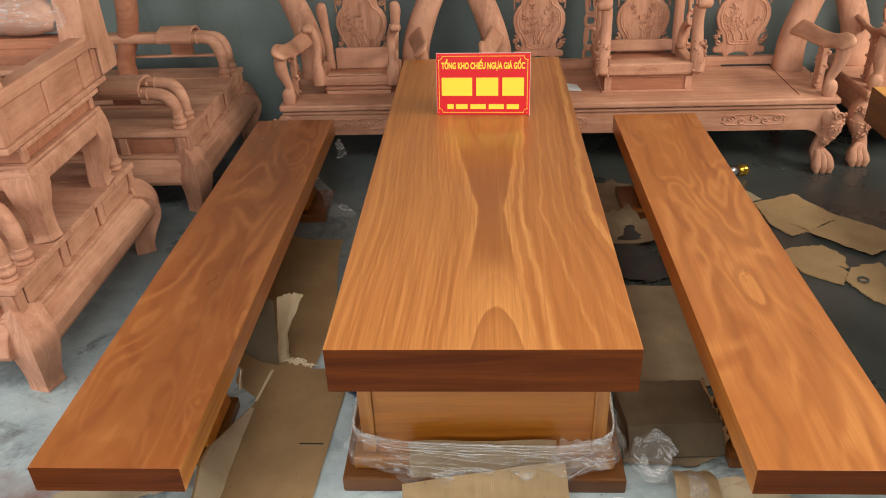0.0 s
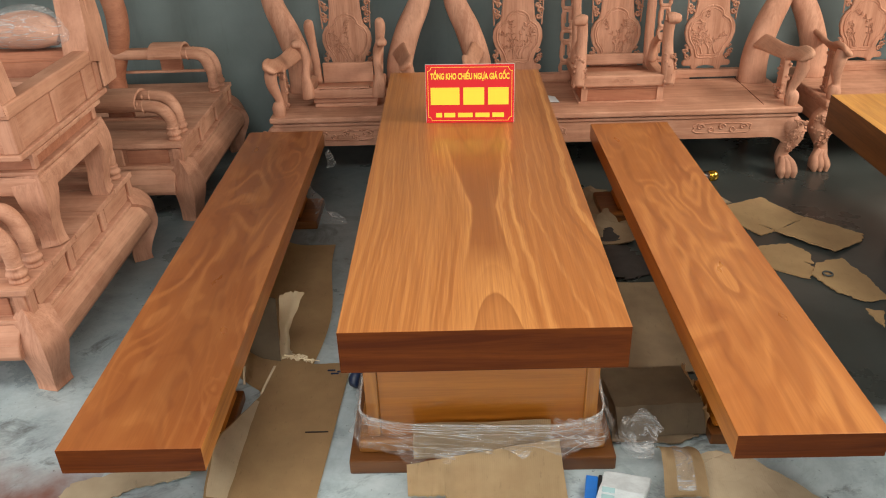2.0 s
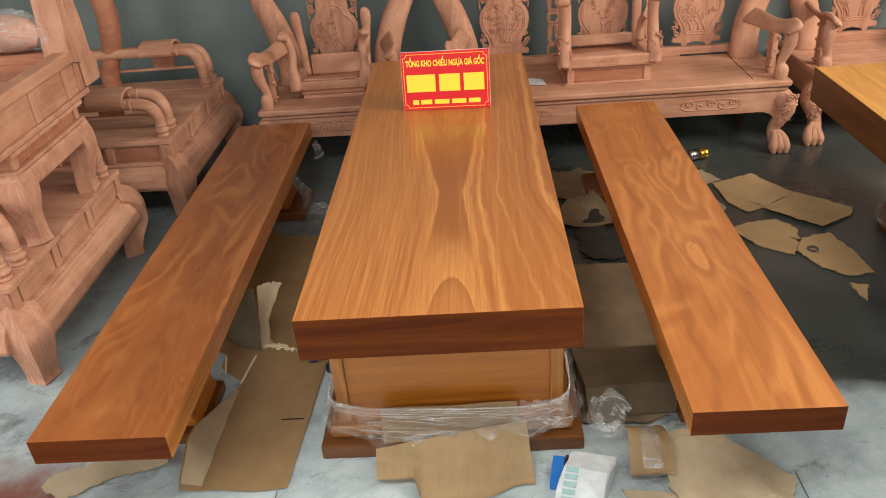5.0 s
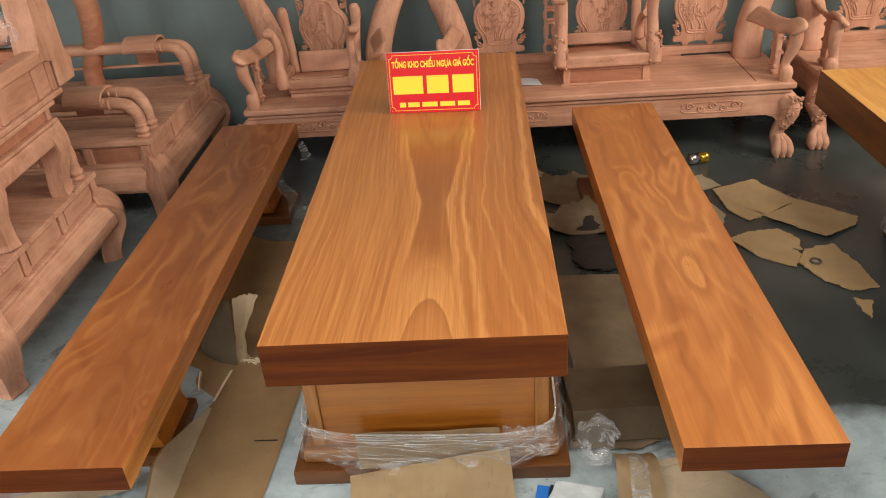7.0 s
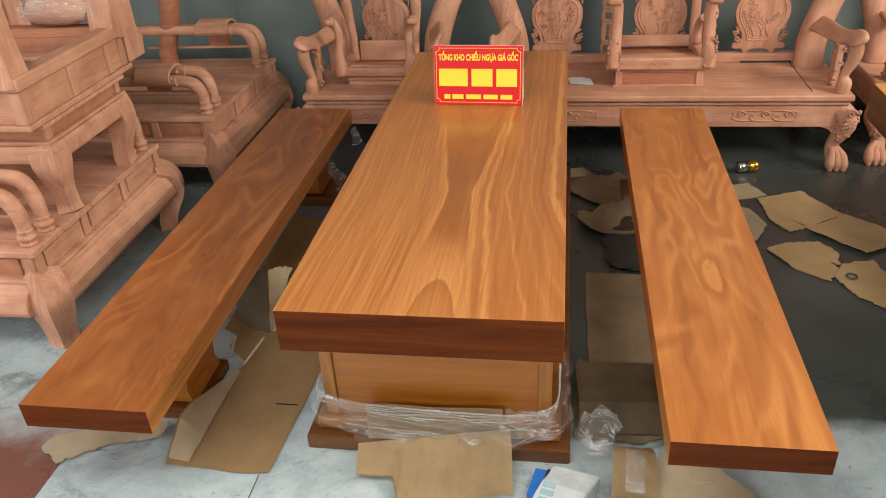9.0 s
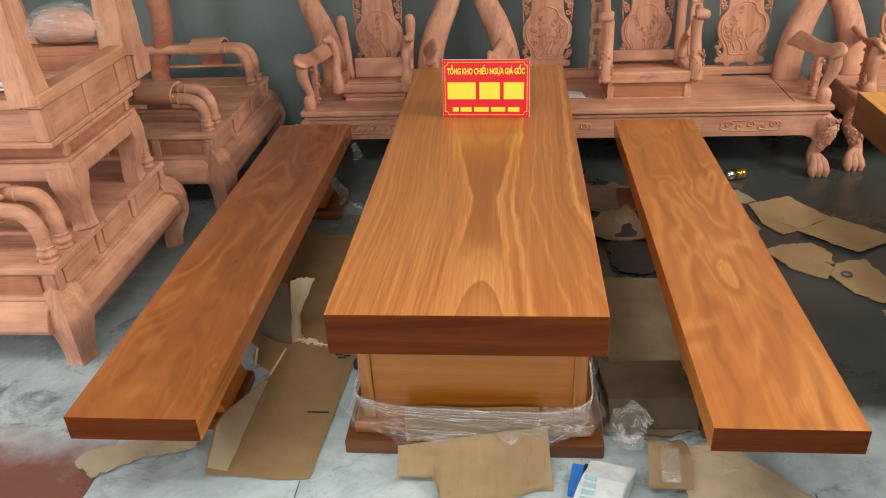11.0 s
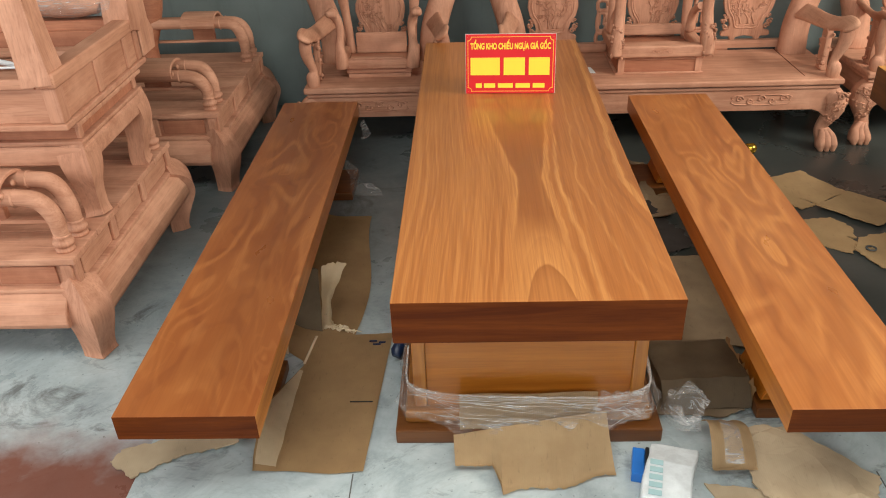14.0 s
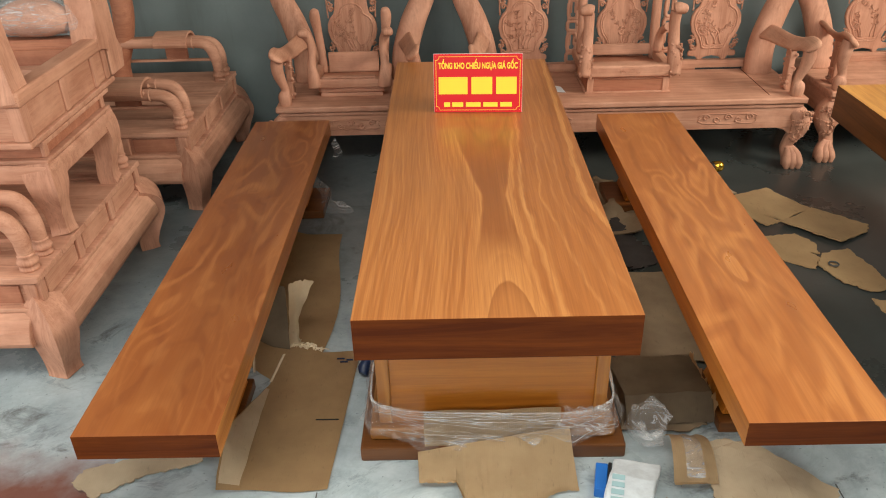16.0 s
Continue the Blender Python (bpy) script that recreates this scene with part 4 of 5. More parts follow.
carved_seat("carved_sofa", -0.02, 1.87, 2.43, "long unfinished carved hardwood sofa with paw feet", (0.335, 0.925, 1.49), 3)
carved_seat("carved_armchair", -1.10, -0.27, 2.46, "unfinished carved hardwood armchair with a low chair on it", (-0.70,), 11)
carved_seat("carved_armchair", 2.03, 2.90, 2.51, "unfinished carved hardwood armchair against the wall", (2.45,), 21)


# ---- low chairs set on the seats ----
def plain_low_chair():
    """Small chair with a stepped base, front rail and four scroll-topped posts."""
    t = thing("low_chair", pose(-0.688, 2.60, 0.41), "small unfinished wooden chair with curled posts, set on an armchair", "chair")
    part("base", bm_box(-0.175, 0.185, 0.03, 0.27, 0.0, 0.026, 0.008), M["raw"], t)
    part("base_step", bm_box(-0.182, 0.192, 0.022, 0.28, 0.028, 0.058, 0.009), M["raw"], t)
    part("seat_rail", bm_box(-0.222, 0.222, 0.0, 0.040, 0.060, 0.118, 0.012, 3), M["raw"], t)
    part("rail_lip", bm_box(-0.150, 0.150, -0.004, 0.036, 0.119, 0.128, 0.003, 2), M["raw"], t)
    for sx in (-1, 1):
        part("side_rail", bm_box(sx * 0.205 - 0.020, sx * 0.205 + 0.020, 0.042, 0.30, 0.060, 0.116, 0.008), M["raw_y"], t)
        part("front_post", bm_tube([(sx * 0.200, 0.014, 0.070, 0.040), (sx * 0.204, 0.012, 0.125, 0.036), (sx * 0.208, 0.020, 0.19, 0.026), (sx * 0.200, 0.030, 0.26, 0.022), (sx * 0.204, 0.030, 0.32, 0.023), (sx * 0.222, 0.018, 0.362, 0.026), (sx * 0.236, 0.004, 0.382, 0.024)], 12, 5, 1.0, 0.3, True), M["raw_up"], t, "curled front post")
        part("volute", bm_tube([(sx * 0.205, -0.012, 0.376, 0.020), (sx * 0.246, -0.012, 0.378, 0.022)], 12, 2, 1.0, 0.0, True), M["raw_up"], t)
        part("rear_post", bm_tube([(sx * 0.180, 0.29, 0.07, 0.026), (sx * 0.190, 0.30, 0.20, 0.024), (sx * 0.200, 0.30, 0.31, 0.025), (sx * 0.208, 0.285, 0.395, 0.031), (sx * 0.206, 0.275, 0.425, 0.027)], 12, 5, 1.0, 0.3, True), M["raw_up"], t)
    part("seat_board", bm_box(-0.182, 0.182, 0.042, 0.27, 0.060, 0.072, 0.003), M["raw_red"], t)
    part("back_board", bm_box(-0.150, 0.150, 0.275, 0.30, 0.072, 0.19, 0.005), M["raw"], t)


def carved_low_chair():
    """Small open-seat chair: panelled base, overhanging rim, carved corner posts, back frame."""
    t = thing("carved_low_chair", pose(0.895, 2.575, 0.41), "small unfinished chair with carved posts, set on the sofa", "chair")
    part("base", bm_box(-0.232, 0.232, 0.008, 0.42, 0.012, 0.096, 0.004), M["raw_red"], t, "reddish panelled base")
    part("foot_rail", bm_box(-0.244, 0.244, 0.0, 0.43, 0.0, 0.013, 0.004), M["raw"], t)
    for x in (-0.232, 0.196):
        part("panel_stile", bm_box(x, x + 0.036, 0.0, 0.008, 0.013, 0.096, 0.002, 1), M["raw_up"], t)
    part("panel_rail", bm_box(-0.195, 0.195, 0.001, 0.008, 0.082, 0.096, 0.002, 1), M["raw"], t)
    part("front_rail", bm_box(-0.265, 0.265, -0.022, 0.05, 0.098, 0.166, 0.018, 3), M["raw"], t)
    orn = [scroll(-0.045 + 0.03 * k, 0.134, 0.014, 1.2, -0.022, 0.003, (-1) ** k) for k in range(4)]
    part("rail_carving", fuse(*orn), M["raw"], t)
    part("seat_slat", bm_box(-0.21, 0.21, 0.10, 0.16, 0.100, 0.114, 0.003), M["raw"], t)
    part("seat_slat", bm_box(-0.21, 0.21, 0.19, 0.25, 0.100, 0.114, 0.003), M["raw"], t)
    part("back_board", bm_box(-0.195, 0.195, 0.36, 0.39, 0.12, 0.182, 0.005), M["raw"], t)
    rng = random.Random(4)
    for sx in (-1, 1):
        part("side_rail", bm_box(sx * 0.235 - 0.026, sx * 0.235 + 0.026, 0.052, 0.42, 0.098, 0.15, 0.008), M["raw_y"], t)
        p = part("corner_post", bm_tube([(sx * 0.252, 0.0, 0.11, 0.038), (sx * 0.248, 0.012, 0.19, 0.037), (sx * 0.240, 0.030, 0.28, 0.030), (sx * 0.236, 0.045, 0.38, 0.028), (sx * 0.240, 0.045, 0.445, 0.030)], 12, 5, 1.0, 0.6), M["raw_up"], t)
        part("volute", bm_tube([(sx * 0.222, 0.030, 0.462, 0.028), (sx * 0.245, 0.028, 0.466, 0.032), (sx * 0.272, 0.026, 0.462, 0.028)], 14, 3, 1.0, 0.0, True), M["raw_up"], p, "rolled post top")
        part("rear_post", bm_tube([(sx * 0.222, 0.37, 0.10, 0.028), (sx * 0.216, 0.38, 0.30, 0.026), (sx * 0.222, 0.40, 0.52, 0.026), (sx * 0.232, 0.42, 0.74, 0.026)], 12, 4, 1.0, 0.6), M["raw_up"], t)
        knots = []
        for k in range(54):
            b = bmesh.new()
            bmesh.ops.create_icosphere(b, subdivisions=1, radius=rng.uniform(0.005, 0.011))
            zz = rng.uniform(0.10, 0.28)
            b.transform(Matrix.Translation((sx * 0.25 + rng.uniform(-0.034, 0.034), -0.036 + (zz - 0.1) * 0.16 + rng.uniform(0, 0.02), zz)))
            knots.append(b)
        part("post_carving", fuse(*knots), M["carved"], p)
        part("arm_bracket", bm_tube([(sx * 0.225, 0.30, 0.16, 0.028), (sx * 0.222, 0.28, 0.24, 0.024), (sx * 0.22, 0.22, 0.30, 0.02), (sx * 0.228, 0.14, 0.34, 0.022)], 10, 4), M["raw_up"], t)


plain_low_chair()
carved_low_chair()


# ---- unfinished daybeds with roll arms ----
def roll_arm(parent, x, y, z, back, drop=0.0):
    """Two bent rails that drop to turned feet, with a scroll rest over them and a lower rail."""
    for k, dy in enumerate((0.0, 0.115)):
        yy, up = y + back * dy, 0.018 * k
        part("arm_rail", bm_tube([(x - 0.78, yy, z + 0.215 + up - drop, 0.030), (x - 0.3, yy, z + 0.215 + up - drop, 0.030), (x - 0.10, yy, z + 0.212 + up - drop, 0.031), (x - 0.035, yy, z + 0.19 + up - drop, 0.033), (x - 0.004, yy, z + 0.13 - drop * 0.6, 0.031), (x, yy, z + 0.06, 0.027)], 14, 5), M["raw"], parent, "bent round arm rail")
        part("turned_foot", bm_lathe([(0.028, 0.066), (0.032, 0.058), (0.025, 0.052), (0.036, 0.042), (0.039, 0.033), (0.034, 0.022), (0.026, 0.018), (0.035, 0.010), (0.035, 0.0)][::-1], 16, (x, yy, z)), M["raw_up"], parent)
        part("collar", bm_lathe([(0.029, -0.006), (0.036, 0.0), (0.029, 0.006)], 14), M["raw"], parent).matrix_basis = pose(x - 0.125, yy, z + 0.212 + up - drop, 0, 90, 0)
    # scroll rest, a thick board rolled over both rails
    prof = []
    for k in range(13):
        a = radians(200 - 220 * k / 12)
        prof.append((0.100 * math.cos(a), 0.058 * math.sin(a)))
    inner = [(c * 0.82, s * 0.74) for c, s in prof[::-1]]
    rest = bm_prism(prof + inner, 0.20, Matrix.Translation((x - 0.155, y + back * 0.057, z + 0.228 - drop)) @ Matrix.Rotation(radians(90), 4, "Z"), 0.003)
    part("scroll_rest", rest, M["raw"], parent, "rolled pillow-like arm rest")
    for k in range(3):
        part("rosette", bm_lathe([(0.012, 0), (0.014, 0.006), (0.006, 0.011)], 10), M["raw_up"], parent).matrix_basis = pose(x - 0.155, y - back * 0.022 + back * (0.06 + 0.02 * (k == 1)) * k, z + 0.232 - drop + 0.012 * (k == 1), 0, 90, 0)
    part("spacer", bm_box(x - 0.33, x - 0.20, y + back * 0.03, y + back * 0.03 + 0.03, z + 0.11 - drop * 0.5, z + 0.185 - drop, 0.004), M["raw_red"], parent)
    part("lower_rail", bm_box(x - 0.75, x - 0.04, min(y, y + back * 0.06) + 0.02, min(y, y + back * 0.06) + 0.045, z + 0.098, z + 0.112, 0.003), M["raw"], parent)


def daybed(m, label, length=1.5, drop=0.0):
    """Wide low seat: boarded top, panelled frieze, sloping apron, scroll-footed legs, roll arms."""
    t = thing("daybed", m, label, "daybed", "unfinished daybeds")
    d, z, L = 1.07, 0.44, length
    n = 5
    for k in range(n):
        y0 = d * k / n
        part("seat_board", bm_box(-L, 0.0, y0 + 0.002, y0 + d / n - 0.002, z - 0.026, z, 0.004), M["raw"], t)
    # frieze with stiles and sunk panels on the near side and on the end
    part("frieze", bm_box(-L, -0.022, 0.022, d - 0.022, z - 0.125, z - 0.027, 0.002), M["raw"], t)
    for k in range(6):
        x = -0.012 - 0.30 * k
        part("stile", bm_box(x - 0.05, x - 0.008, 0.006, 0.021, z - 0.122, z - 0.028, 0.003, 1), M["raw_up"], t)
        part("sunk_panel", bm_box(x - 0.29, x - 0.07, 0.013, 0.0215, z - 0.112, z - 0.038, 0.003, 1), M["raw_red"], t)
    for k in range(4):
        y = 0.016 + (d - 0.074) / 3 * k
        part("stile", bm_box(-0.021, -0.006, y, y + 0.042, z - 0.122, z - 0.028, 0.003, 1), M["raw_up"], t)
        if k < 3:
            part("sunk_panel", bm_box(-0.0215, -0.013, y + 0.062, y + (d - 0.074) / 3 - 0.02, z - 0.112, z - 0.038, 0.003, 1), M["raw_y"], t)
    part("ledge", bm_box(-L, 0.006, -0.006, d + 0.006, z - 0.142, z - 0.124, 0.005), M["raw"], t)
    # belly apron: bulges outward under the ledge
    belly = [(0.0, z - 0.142), (0.030, z - 0.165), (0.058, z - 0.20), (0.068, z - 0.24), (0.060, z - 0.262), (0.02, z - 0.266), (-0.04, z - 0.142)]
    end = bm_prism(belly, d - 0.11, Matrix.Translation((0.0, 0.055, 0)), 0.004)
    part("end_apron", end, M["raw_y"], t)
    near = bm_prism(belly, L - 0.055, Matrix.Translation((-0.055, 0, 0)) @ Matrix(((0, -1, 0, 0), (-1, 0, 0, 0), (0, 0, 1, 0), (0, 0, 0, 1))), 0.004)
    bmesh.ops.recalc_face_normals(near, faces=near.faces[:])
    part("front_apron", near, M["raw"], t)
    for s, k in ((-1, 1.0), (1, 1.7)):
        o = 0.065 if s < 0 else d - 0.065
        part("leg", bm_tube([(-0.060, o + s * 0.004 * k, z - 0.142, 0.060), (-0.036, o + s * 0.026 * k, z - 0.165, 0.061), (-0.014, o + s * 0.046 * k, z - 0.20, 0.062), (-0.004, o + s * 0.056 * k, z - 0.245, 0.061), (-0.006, o + s * 0.052 * k, 0.14, 0.053), (-0.016, o + s * 0.040, 0.08, 0.046), (-0.022, o + s * 0.032 / k, 0.03, 0.043), (-0.020, o + s * 0.032 / k, 0.0, 0.045)], 24, 6, 1.0, 1.0), M["raw_up"], t, "heavy bracket leg curving inwards")
    roll_arm(t, -0.055, 0.072, z, 1, drop)
    roll_arm(t, -0.055, d - 0.075, z, -1)
    return t


daybed(pose(-1.60, 0.615, 0), "wide unfinished daybed with roll arms, stacked with stools")
daybed(pose(-1.462, 2.03, 0), "wide unfinished daybed with roll arms, by the wall", drop=0.035)


# ---- stacked on the near daybed: a stool, then an upturned-looking open chair frame ----
def stool():
    t = thing("scroll_leg_stool", pose(-1.590, 0.895, 0.44), "unfinished low stool on curled legs, standing on a daybed", "stool")
    w, d, z = 0.95, 0.63, 0.405
    part("top", bm_box(-w, 0, 0, d, z - 0.018, z, 0.004), M["raw"], t)
    part("frieze", bm_box(-w + 0.02, -0.03, 0.03, d - 0.03, z - 0.072, z - 0.019, 0.003), M["raw_red"], t)
    for y in (0.028, d - 0.06):
        part("stile", bm_box(-0.034, -0.018, y, y + 0.034, z - 0.072, z - 0.019, 0.003, 1), M["raw_up"], t)
    part("ledge", bm_box(-w, -0.006, 0.006, d - 0.006, z - 0.090, z - 0.073, 0.006), M["raw"], t)
    part("apron", bm_box(-w + 0.02, 0.0, 0.0, d, z - 0.172, z - 0.091, 0.020, 3), M["raw"], t)
    for x in (-0.062, -w + 0.062):
        for y, s in ((0.062, -1), (d - 0.062, 1)):
            part("leg", bm_tube([(x, y, z - 0.10, 0.056), (x + 0.010, y + s * 0.014, z - 0.16, 0.056), (x + 0.016, y + s * 0.020, z - 0.21, 0.050), (x + 0.010, y + s * 0.006, z - 0.28, 0.038), (x + 0.004, y - s * 0.012, 0.04, 0.034), (x + 0.010, y - s * 0.008, 0.0, 0.038)], 24, 5, 1.0, 1.0), M["raw_up"], t, "curled leg")


def chair_frame():
    """Large open-seat chair body on the stool: panelled box, rim rails, raked posts, seat slats."""
    t = thing("open_chair_frame", pose(-1.592, 0.822, 0.846), "unfinished open chair frame stacked on a stool", "chair")
    w, d = 0.95, 0.80
    part("skirt", bm_box(-w, 0.0, 0.0, d, 0.0, 0.022, 0.005), M["raw"], t)
    for name, b in (("end_panel", (-0.04, -0.016, 0.03, d - 0.03)), ("rear_panel", (-w, -0.045, d - 0.045, d - 0.02))):
        part(name, bm_box(*b, 0.023, 0.150, 0.002), M["raw_y"], t)
    part("front_panel", bm_box(-w, -0.045, 0.022, 0.045, 0.023, 0.150, 0.002), M["raw"], t)
    part("corner_block", bm_box(-0.060, -0.008, 0.010, 0.062, 0.023, 0.150, 0.004), M["raw_up"], t)
    for y in (0.33, 0.62, d - 0.06):
        part("stile", bm_box(-0.018, -0.007, y, y + 0.040, 0.024, 0.149, 0.003, 1), M["raw_up"], t)
    part("end_rim", bm_box(-0.075, 0.0, 0.0, d, 0.151, 0.205, 0.012, 3), M["raw_y"], t)
    part("front_rim", bm_box(-w, -0.076, 0.0, 0.07, 0.151, 0.190, 0.008, 3), M["raw"], t)
    part("rear_rim", bm_box(-w, -0.076, d - 0.075, d, 0.151, 0.203, 0.008, 3), M["raw_red"], t)
    part("inner_ledge", bm_box(-w, -0.076, d - 0.10, d - 0.077, 0.09, 0.165, 0.004), M["raw_red"], t)
    for k in range(4):
        part("slat", bm_box(-w, -0.08, 0.10 + 0.16 * k, 0.17 + 0.16 * k, 0.095, 0.117, 0.003, 1), M["raw"], t)
    part("front_post", bm_tube([(-0.062, 0.052, 0.16, 0.056), (-0.074, 0.060, 0.28, 0.050), (-0.090, 0.072, 0.42, 0.047), (-0.10, 0.09, 0.60, 0.046), (-0.10, 0.10, 0.72, 0.04)], 24, 5, 1.0, 1.0), M["raw_up"], t)
    part("rear_post", bm_tube([(-0.052, d - 0.048, 0.15, 0.054), (-0.054, d - 0.02, 0.24, 0.056), (-0.066, d + 0.02, 0.40, 0.054), (-0.078, d + 0.06, 0.62, 0.05)], 24, 5, 1.0, 1.0), M["raw_up"], t)
    part("side_back", bm_prism([(-0.045, 0.022), (0.10, 0.022), (0.115, 0.10), (0.08, 0.16), (0.075, 0.30), (0.05, 0.42), (0.06, 0.60), (-0.045, 0.60)], 0.04, Matrix.Translation((-0.045, d + 0.046, 0.0)) @ Matrix(((0, 1, 0, 0), (1, 0, 0, 0), (0, 0, 1, 0), (0, 0, 0, 1))), 0.004), M["raw_up"], t, "shaped side of the chair back")
    part("back_panel", bm_prism([(-0.80, 0.204), (-0.42, 0.204), (-0.46, 0.40), (-0.52, 0.60), (-0.80, 0.62)], 0.03, Matrix.Translation((0, d - 0.03, 0)), 0.004), M["raw_up"], t)
    for k in range(3):
        part("back_stile", bm_box(-0.77 + 0.10 * k, -0.73 + 0.10 * k, d - 0.042, d - 0.031, 0.21, 0.40, 0.003, 1), M["raw_up"], t)


stool()
chair_frame()

strap = thing("packing_strap", pose(0, 0, 0), "white plastic packing straps lying across an open chair frame", "strap")
for pts in ([(-2.35, 1.30, 0.985, 0.012), (-2.0, 1.22, 0.978, 0.012), (-1.80, 1.10, 0.970, 0.012), (-1.675, 1.02, 0.970, 0.012)], [(-2.3, 0.99, 0.978, 0.006), (-1.95, 0.985, 0.970, 0.006), (-1.70, 0.97, 0.970, 0.006)], [(-2.3, 0.93, 1.040, 0.005), (-1.95, 0.935, 1.042, 0.005), (-1.70, 0.93, 1.045, 0.005)]):
    part("strap_end", bm_tube(pts, 8, 5, 0.35), M["white"], strap)

# a bundle of wood in shiny film behind the chair frame, on the rear rim
bundle = thing("wrapped_bundle", pose(-1.815, 1.583, 1.050), "rounded wooden piece wrapped in shiny clear film", "bundle")
part("wooden_roll", bm_tube([(-0.17, 0, 0.050, 0.045), (-0.12, 0, 0.074, 0.070), (-0.03, 0, 0.084, 0.080), (0.05, 0, 0.074, 0.068), (0.10, 0, 0.05, 0.038)], 16, 4), M["raw"], bundle)
part("film_wrap", wobble(bm_tube([(-0.20, 0, 0.052, 0.050), (-0.13, 0, 0.086, 0.082), (-0.03, 0, 0.096, 0.093), (0.06, 0, 0.084, 0.080), (0.12, 0, 0.056, 0.050), (0.16, 0, 0.03, 0.024)], 24, 6), 0.008, 26), M["film_dense"], bundle, "crinkled clear film")

# a bent branch-like post rising from the far daybed's back corner
tall = thing("curved_backrest_post", pose(-2.06, 2.96, 0.44), "thick curved unfinished backrest post standing on a daybed", "post")
part("limb", bm_tube([(-0.06, 0, 0.0, 0.055), (-0.055, -0.01, 0.10, 0.054), (-0.01, -0.02, 0.22, 0.055), (0.028, -0.03, 0.36, 0.060), (0.036, -0.03, 0.50, 0.062), (0.005, -0.03, 0.64, 0.060), (-0.06, -0.02, 0.80, 0.055)], 16, 6, 1.0, 0.15), M["raw_red"], tall)

# ---- the amber slab table beyond the right bench ----
amber = thing("amber_slab_table", pose(2.165, 0, 0), "amber-yellow lacquered slab table with dark sides", "table")
bm = bm_box(-0.43, 0.43, -0.45, 1.885, 0.50, 0.66, 0.004)
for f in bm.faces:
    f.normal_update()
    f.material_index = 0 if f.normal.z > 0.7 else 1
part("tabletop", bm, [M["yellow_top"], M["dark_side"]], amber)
for y in (-0.02, 1.46):
    part("pedestal", bm_tube([(0, y, 0.50, 0.20), (0, y, 0.34, 0.135), (0, y, 0.20, 0.125), (0, y, 0.09, 0.17), (0, y, 0.0, 0.185)], 20, 5, 1.0, 0.2), M["plinth"], amber, "waisted dark wood foot")
    part("film_wrap", wobble(bm_tube([(0, y, 0.33, 0.15), (0, y, 0.20, 0.142), (0, y, 0.10, 0.182), (0, y, 0.04, 0.20)], 36, 6, 1.0, 0.2), 0.012, 16), M["film"], amber, "crinkled clear film wrapped round the foot")

# ---- cardboard on the floor ----
FLATS = "brown corrugated cardboard flat lying on the cement floor"
cardboard("cardboard_flat", [(1.365, 2.035), (1.593, 2.120), (1.735, 1.866), (1.545, 1.752), (1.455, 1.835), (1.535, 1.745), (1.448, 1.698), (1.385, 1.80)], None, FLATS, M["card"], seed=1)
cardboard("cardboard_flat", [(1.520, 1.715), (1.732, 1.860), (1.938, 1.680), (1.905, 1.610), (1.726, 1.500)], None, FLATS, M["card"], seed=2, z=0.006)
cardboard("cardboard_flat", [(1.31, 1.53), (1.40, 1.585), (1.547, 1.603), (1.604, 1.504), (1.590, 1.410), (1.545, 1.44), (1.585, 1.36), (1.518, 1.272), (1.40, 1.364)], None, FLATS, M["card"], seed=3)
cardboard("cardboard_flat", [(1.535, 1.30), (1.590, 1.395), (1.725, 1.436), (1.772, 1.270), (1.780, 1.090), (1.675, 1.077), (1.586, 1.165)], None, "torn cardboard flat with an empty tape ring on it", M["card"], seed=4, z=0.005)
cardboard("cardboard_scrap", [(1.655, 1.035), (1.716, 1.008), (1.690, 0.95), (1.666, 0.896), (1.655, 0.955)], None, "small torn cardboard scrap on the floor", M["card"], seed=5, cuts=4)
cardboard("cardboard_scrap", [(1.27, 2.20), (1.36, 2.22), (1.42, 2.07), (1.25, 2.02)], None, "small torn cardboard scrap on the floor", M["card_grey"], seed=6, cuts=5)
cardboard("cardboard_scrap", [(1.19, 1.98), (1.31, 1.92), (1.36, 1.76), (1.28, 1.60), (1.17, 1.60)], None, "bent cardboard scrap beside the bench", M["card_grey"], seed=7, cuts=5)
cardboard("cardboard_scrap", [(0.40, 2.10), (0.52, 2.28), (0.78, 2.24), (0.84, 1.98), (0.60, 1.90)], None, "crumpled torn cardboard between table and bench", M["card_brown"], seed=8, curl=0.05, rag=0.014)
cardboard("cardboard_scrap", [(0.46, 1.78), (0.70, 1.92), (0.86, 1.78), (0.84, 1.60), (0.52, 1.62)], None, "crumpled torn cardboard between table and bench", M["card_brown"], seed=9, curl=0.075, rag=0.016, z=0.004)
cardboard("cardboard_scrap", [(0.36, 2.36), (0.50, 2.40), (0.56, 2.30), (0.40, 2.26)], None, "small torn cardboard scrap by the sofa", M["card_grey"], seed=10, cuts=5)
cardboard("cardboard_flat", [(0.50, 0.64), (0.50, 1.28), (0.86, 1.27), (0.90, 0.60), (0.68, 0.66)], None, "large dusty cardboard flat under the bench, darkened as if shaded", M["card_brown"], seed=11, curl=0.006)
cardboard("cardboard_flat", [(0.44, 0.25), (0.46, 0.66), (0.62, 0.60), (0.76, 0.62), (0.78, 0.30), (0.66, 0.24)], None, "large dusty cardboard flat under the bench, darkened as if shaded", M["card_brown"], seed=12, z=0.006, curl=0.01)


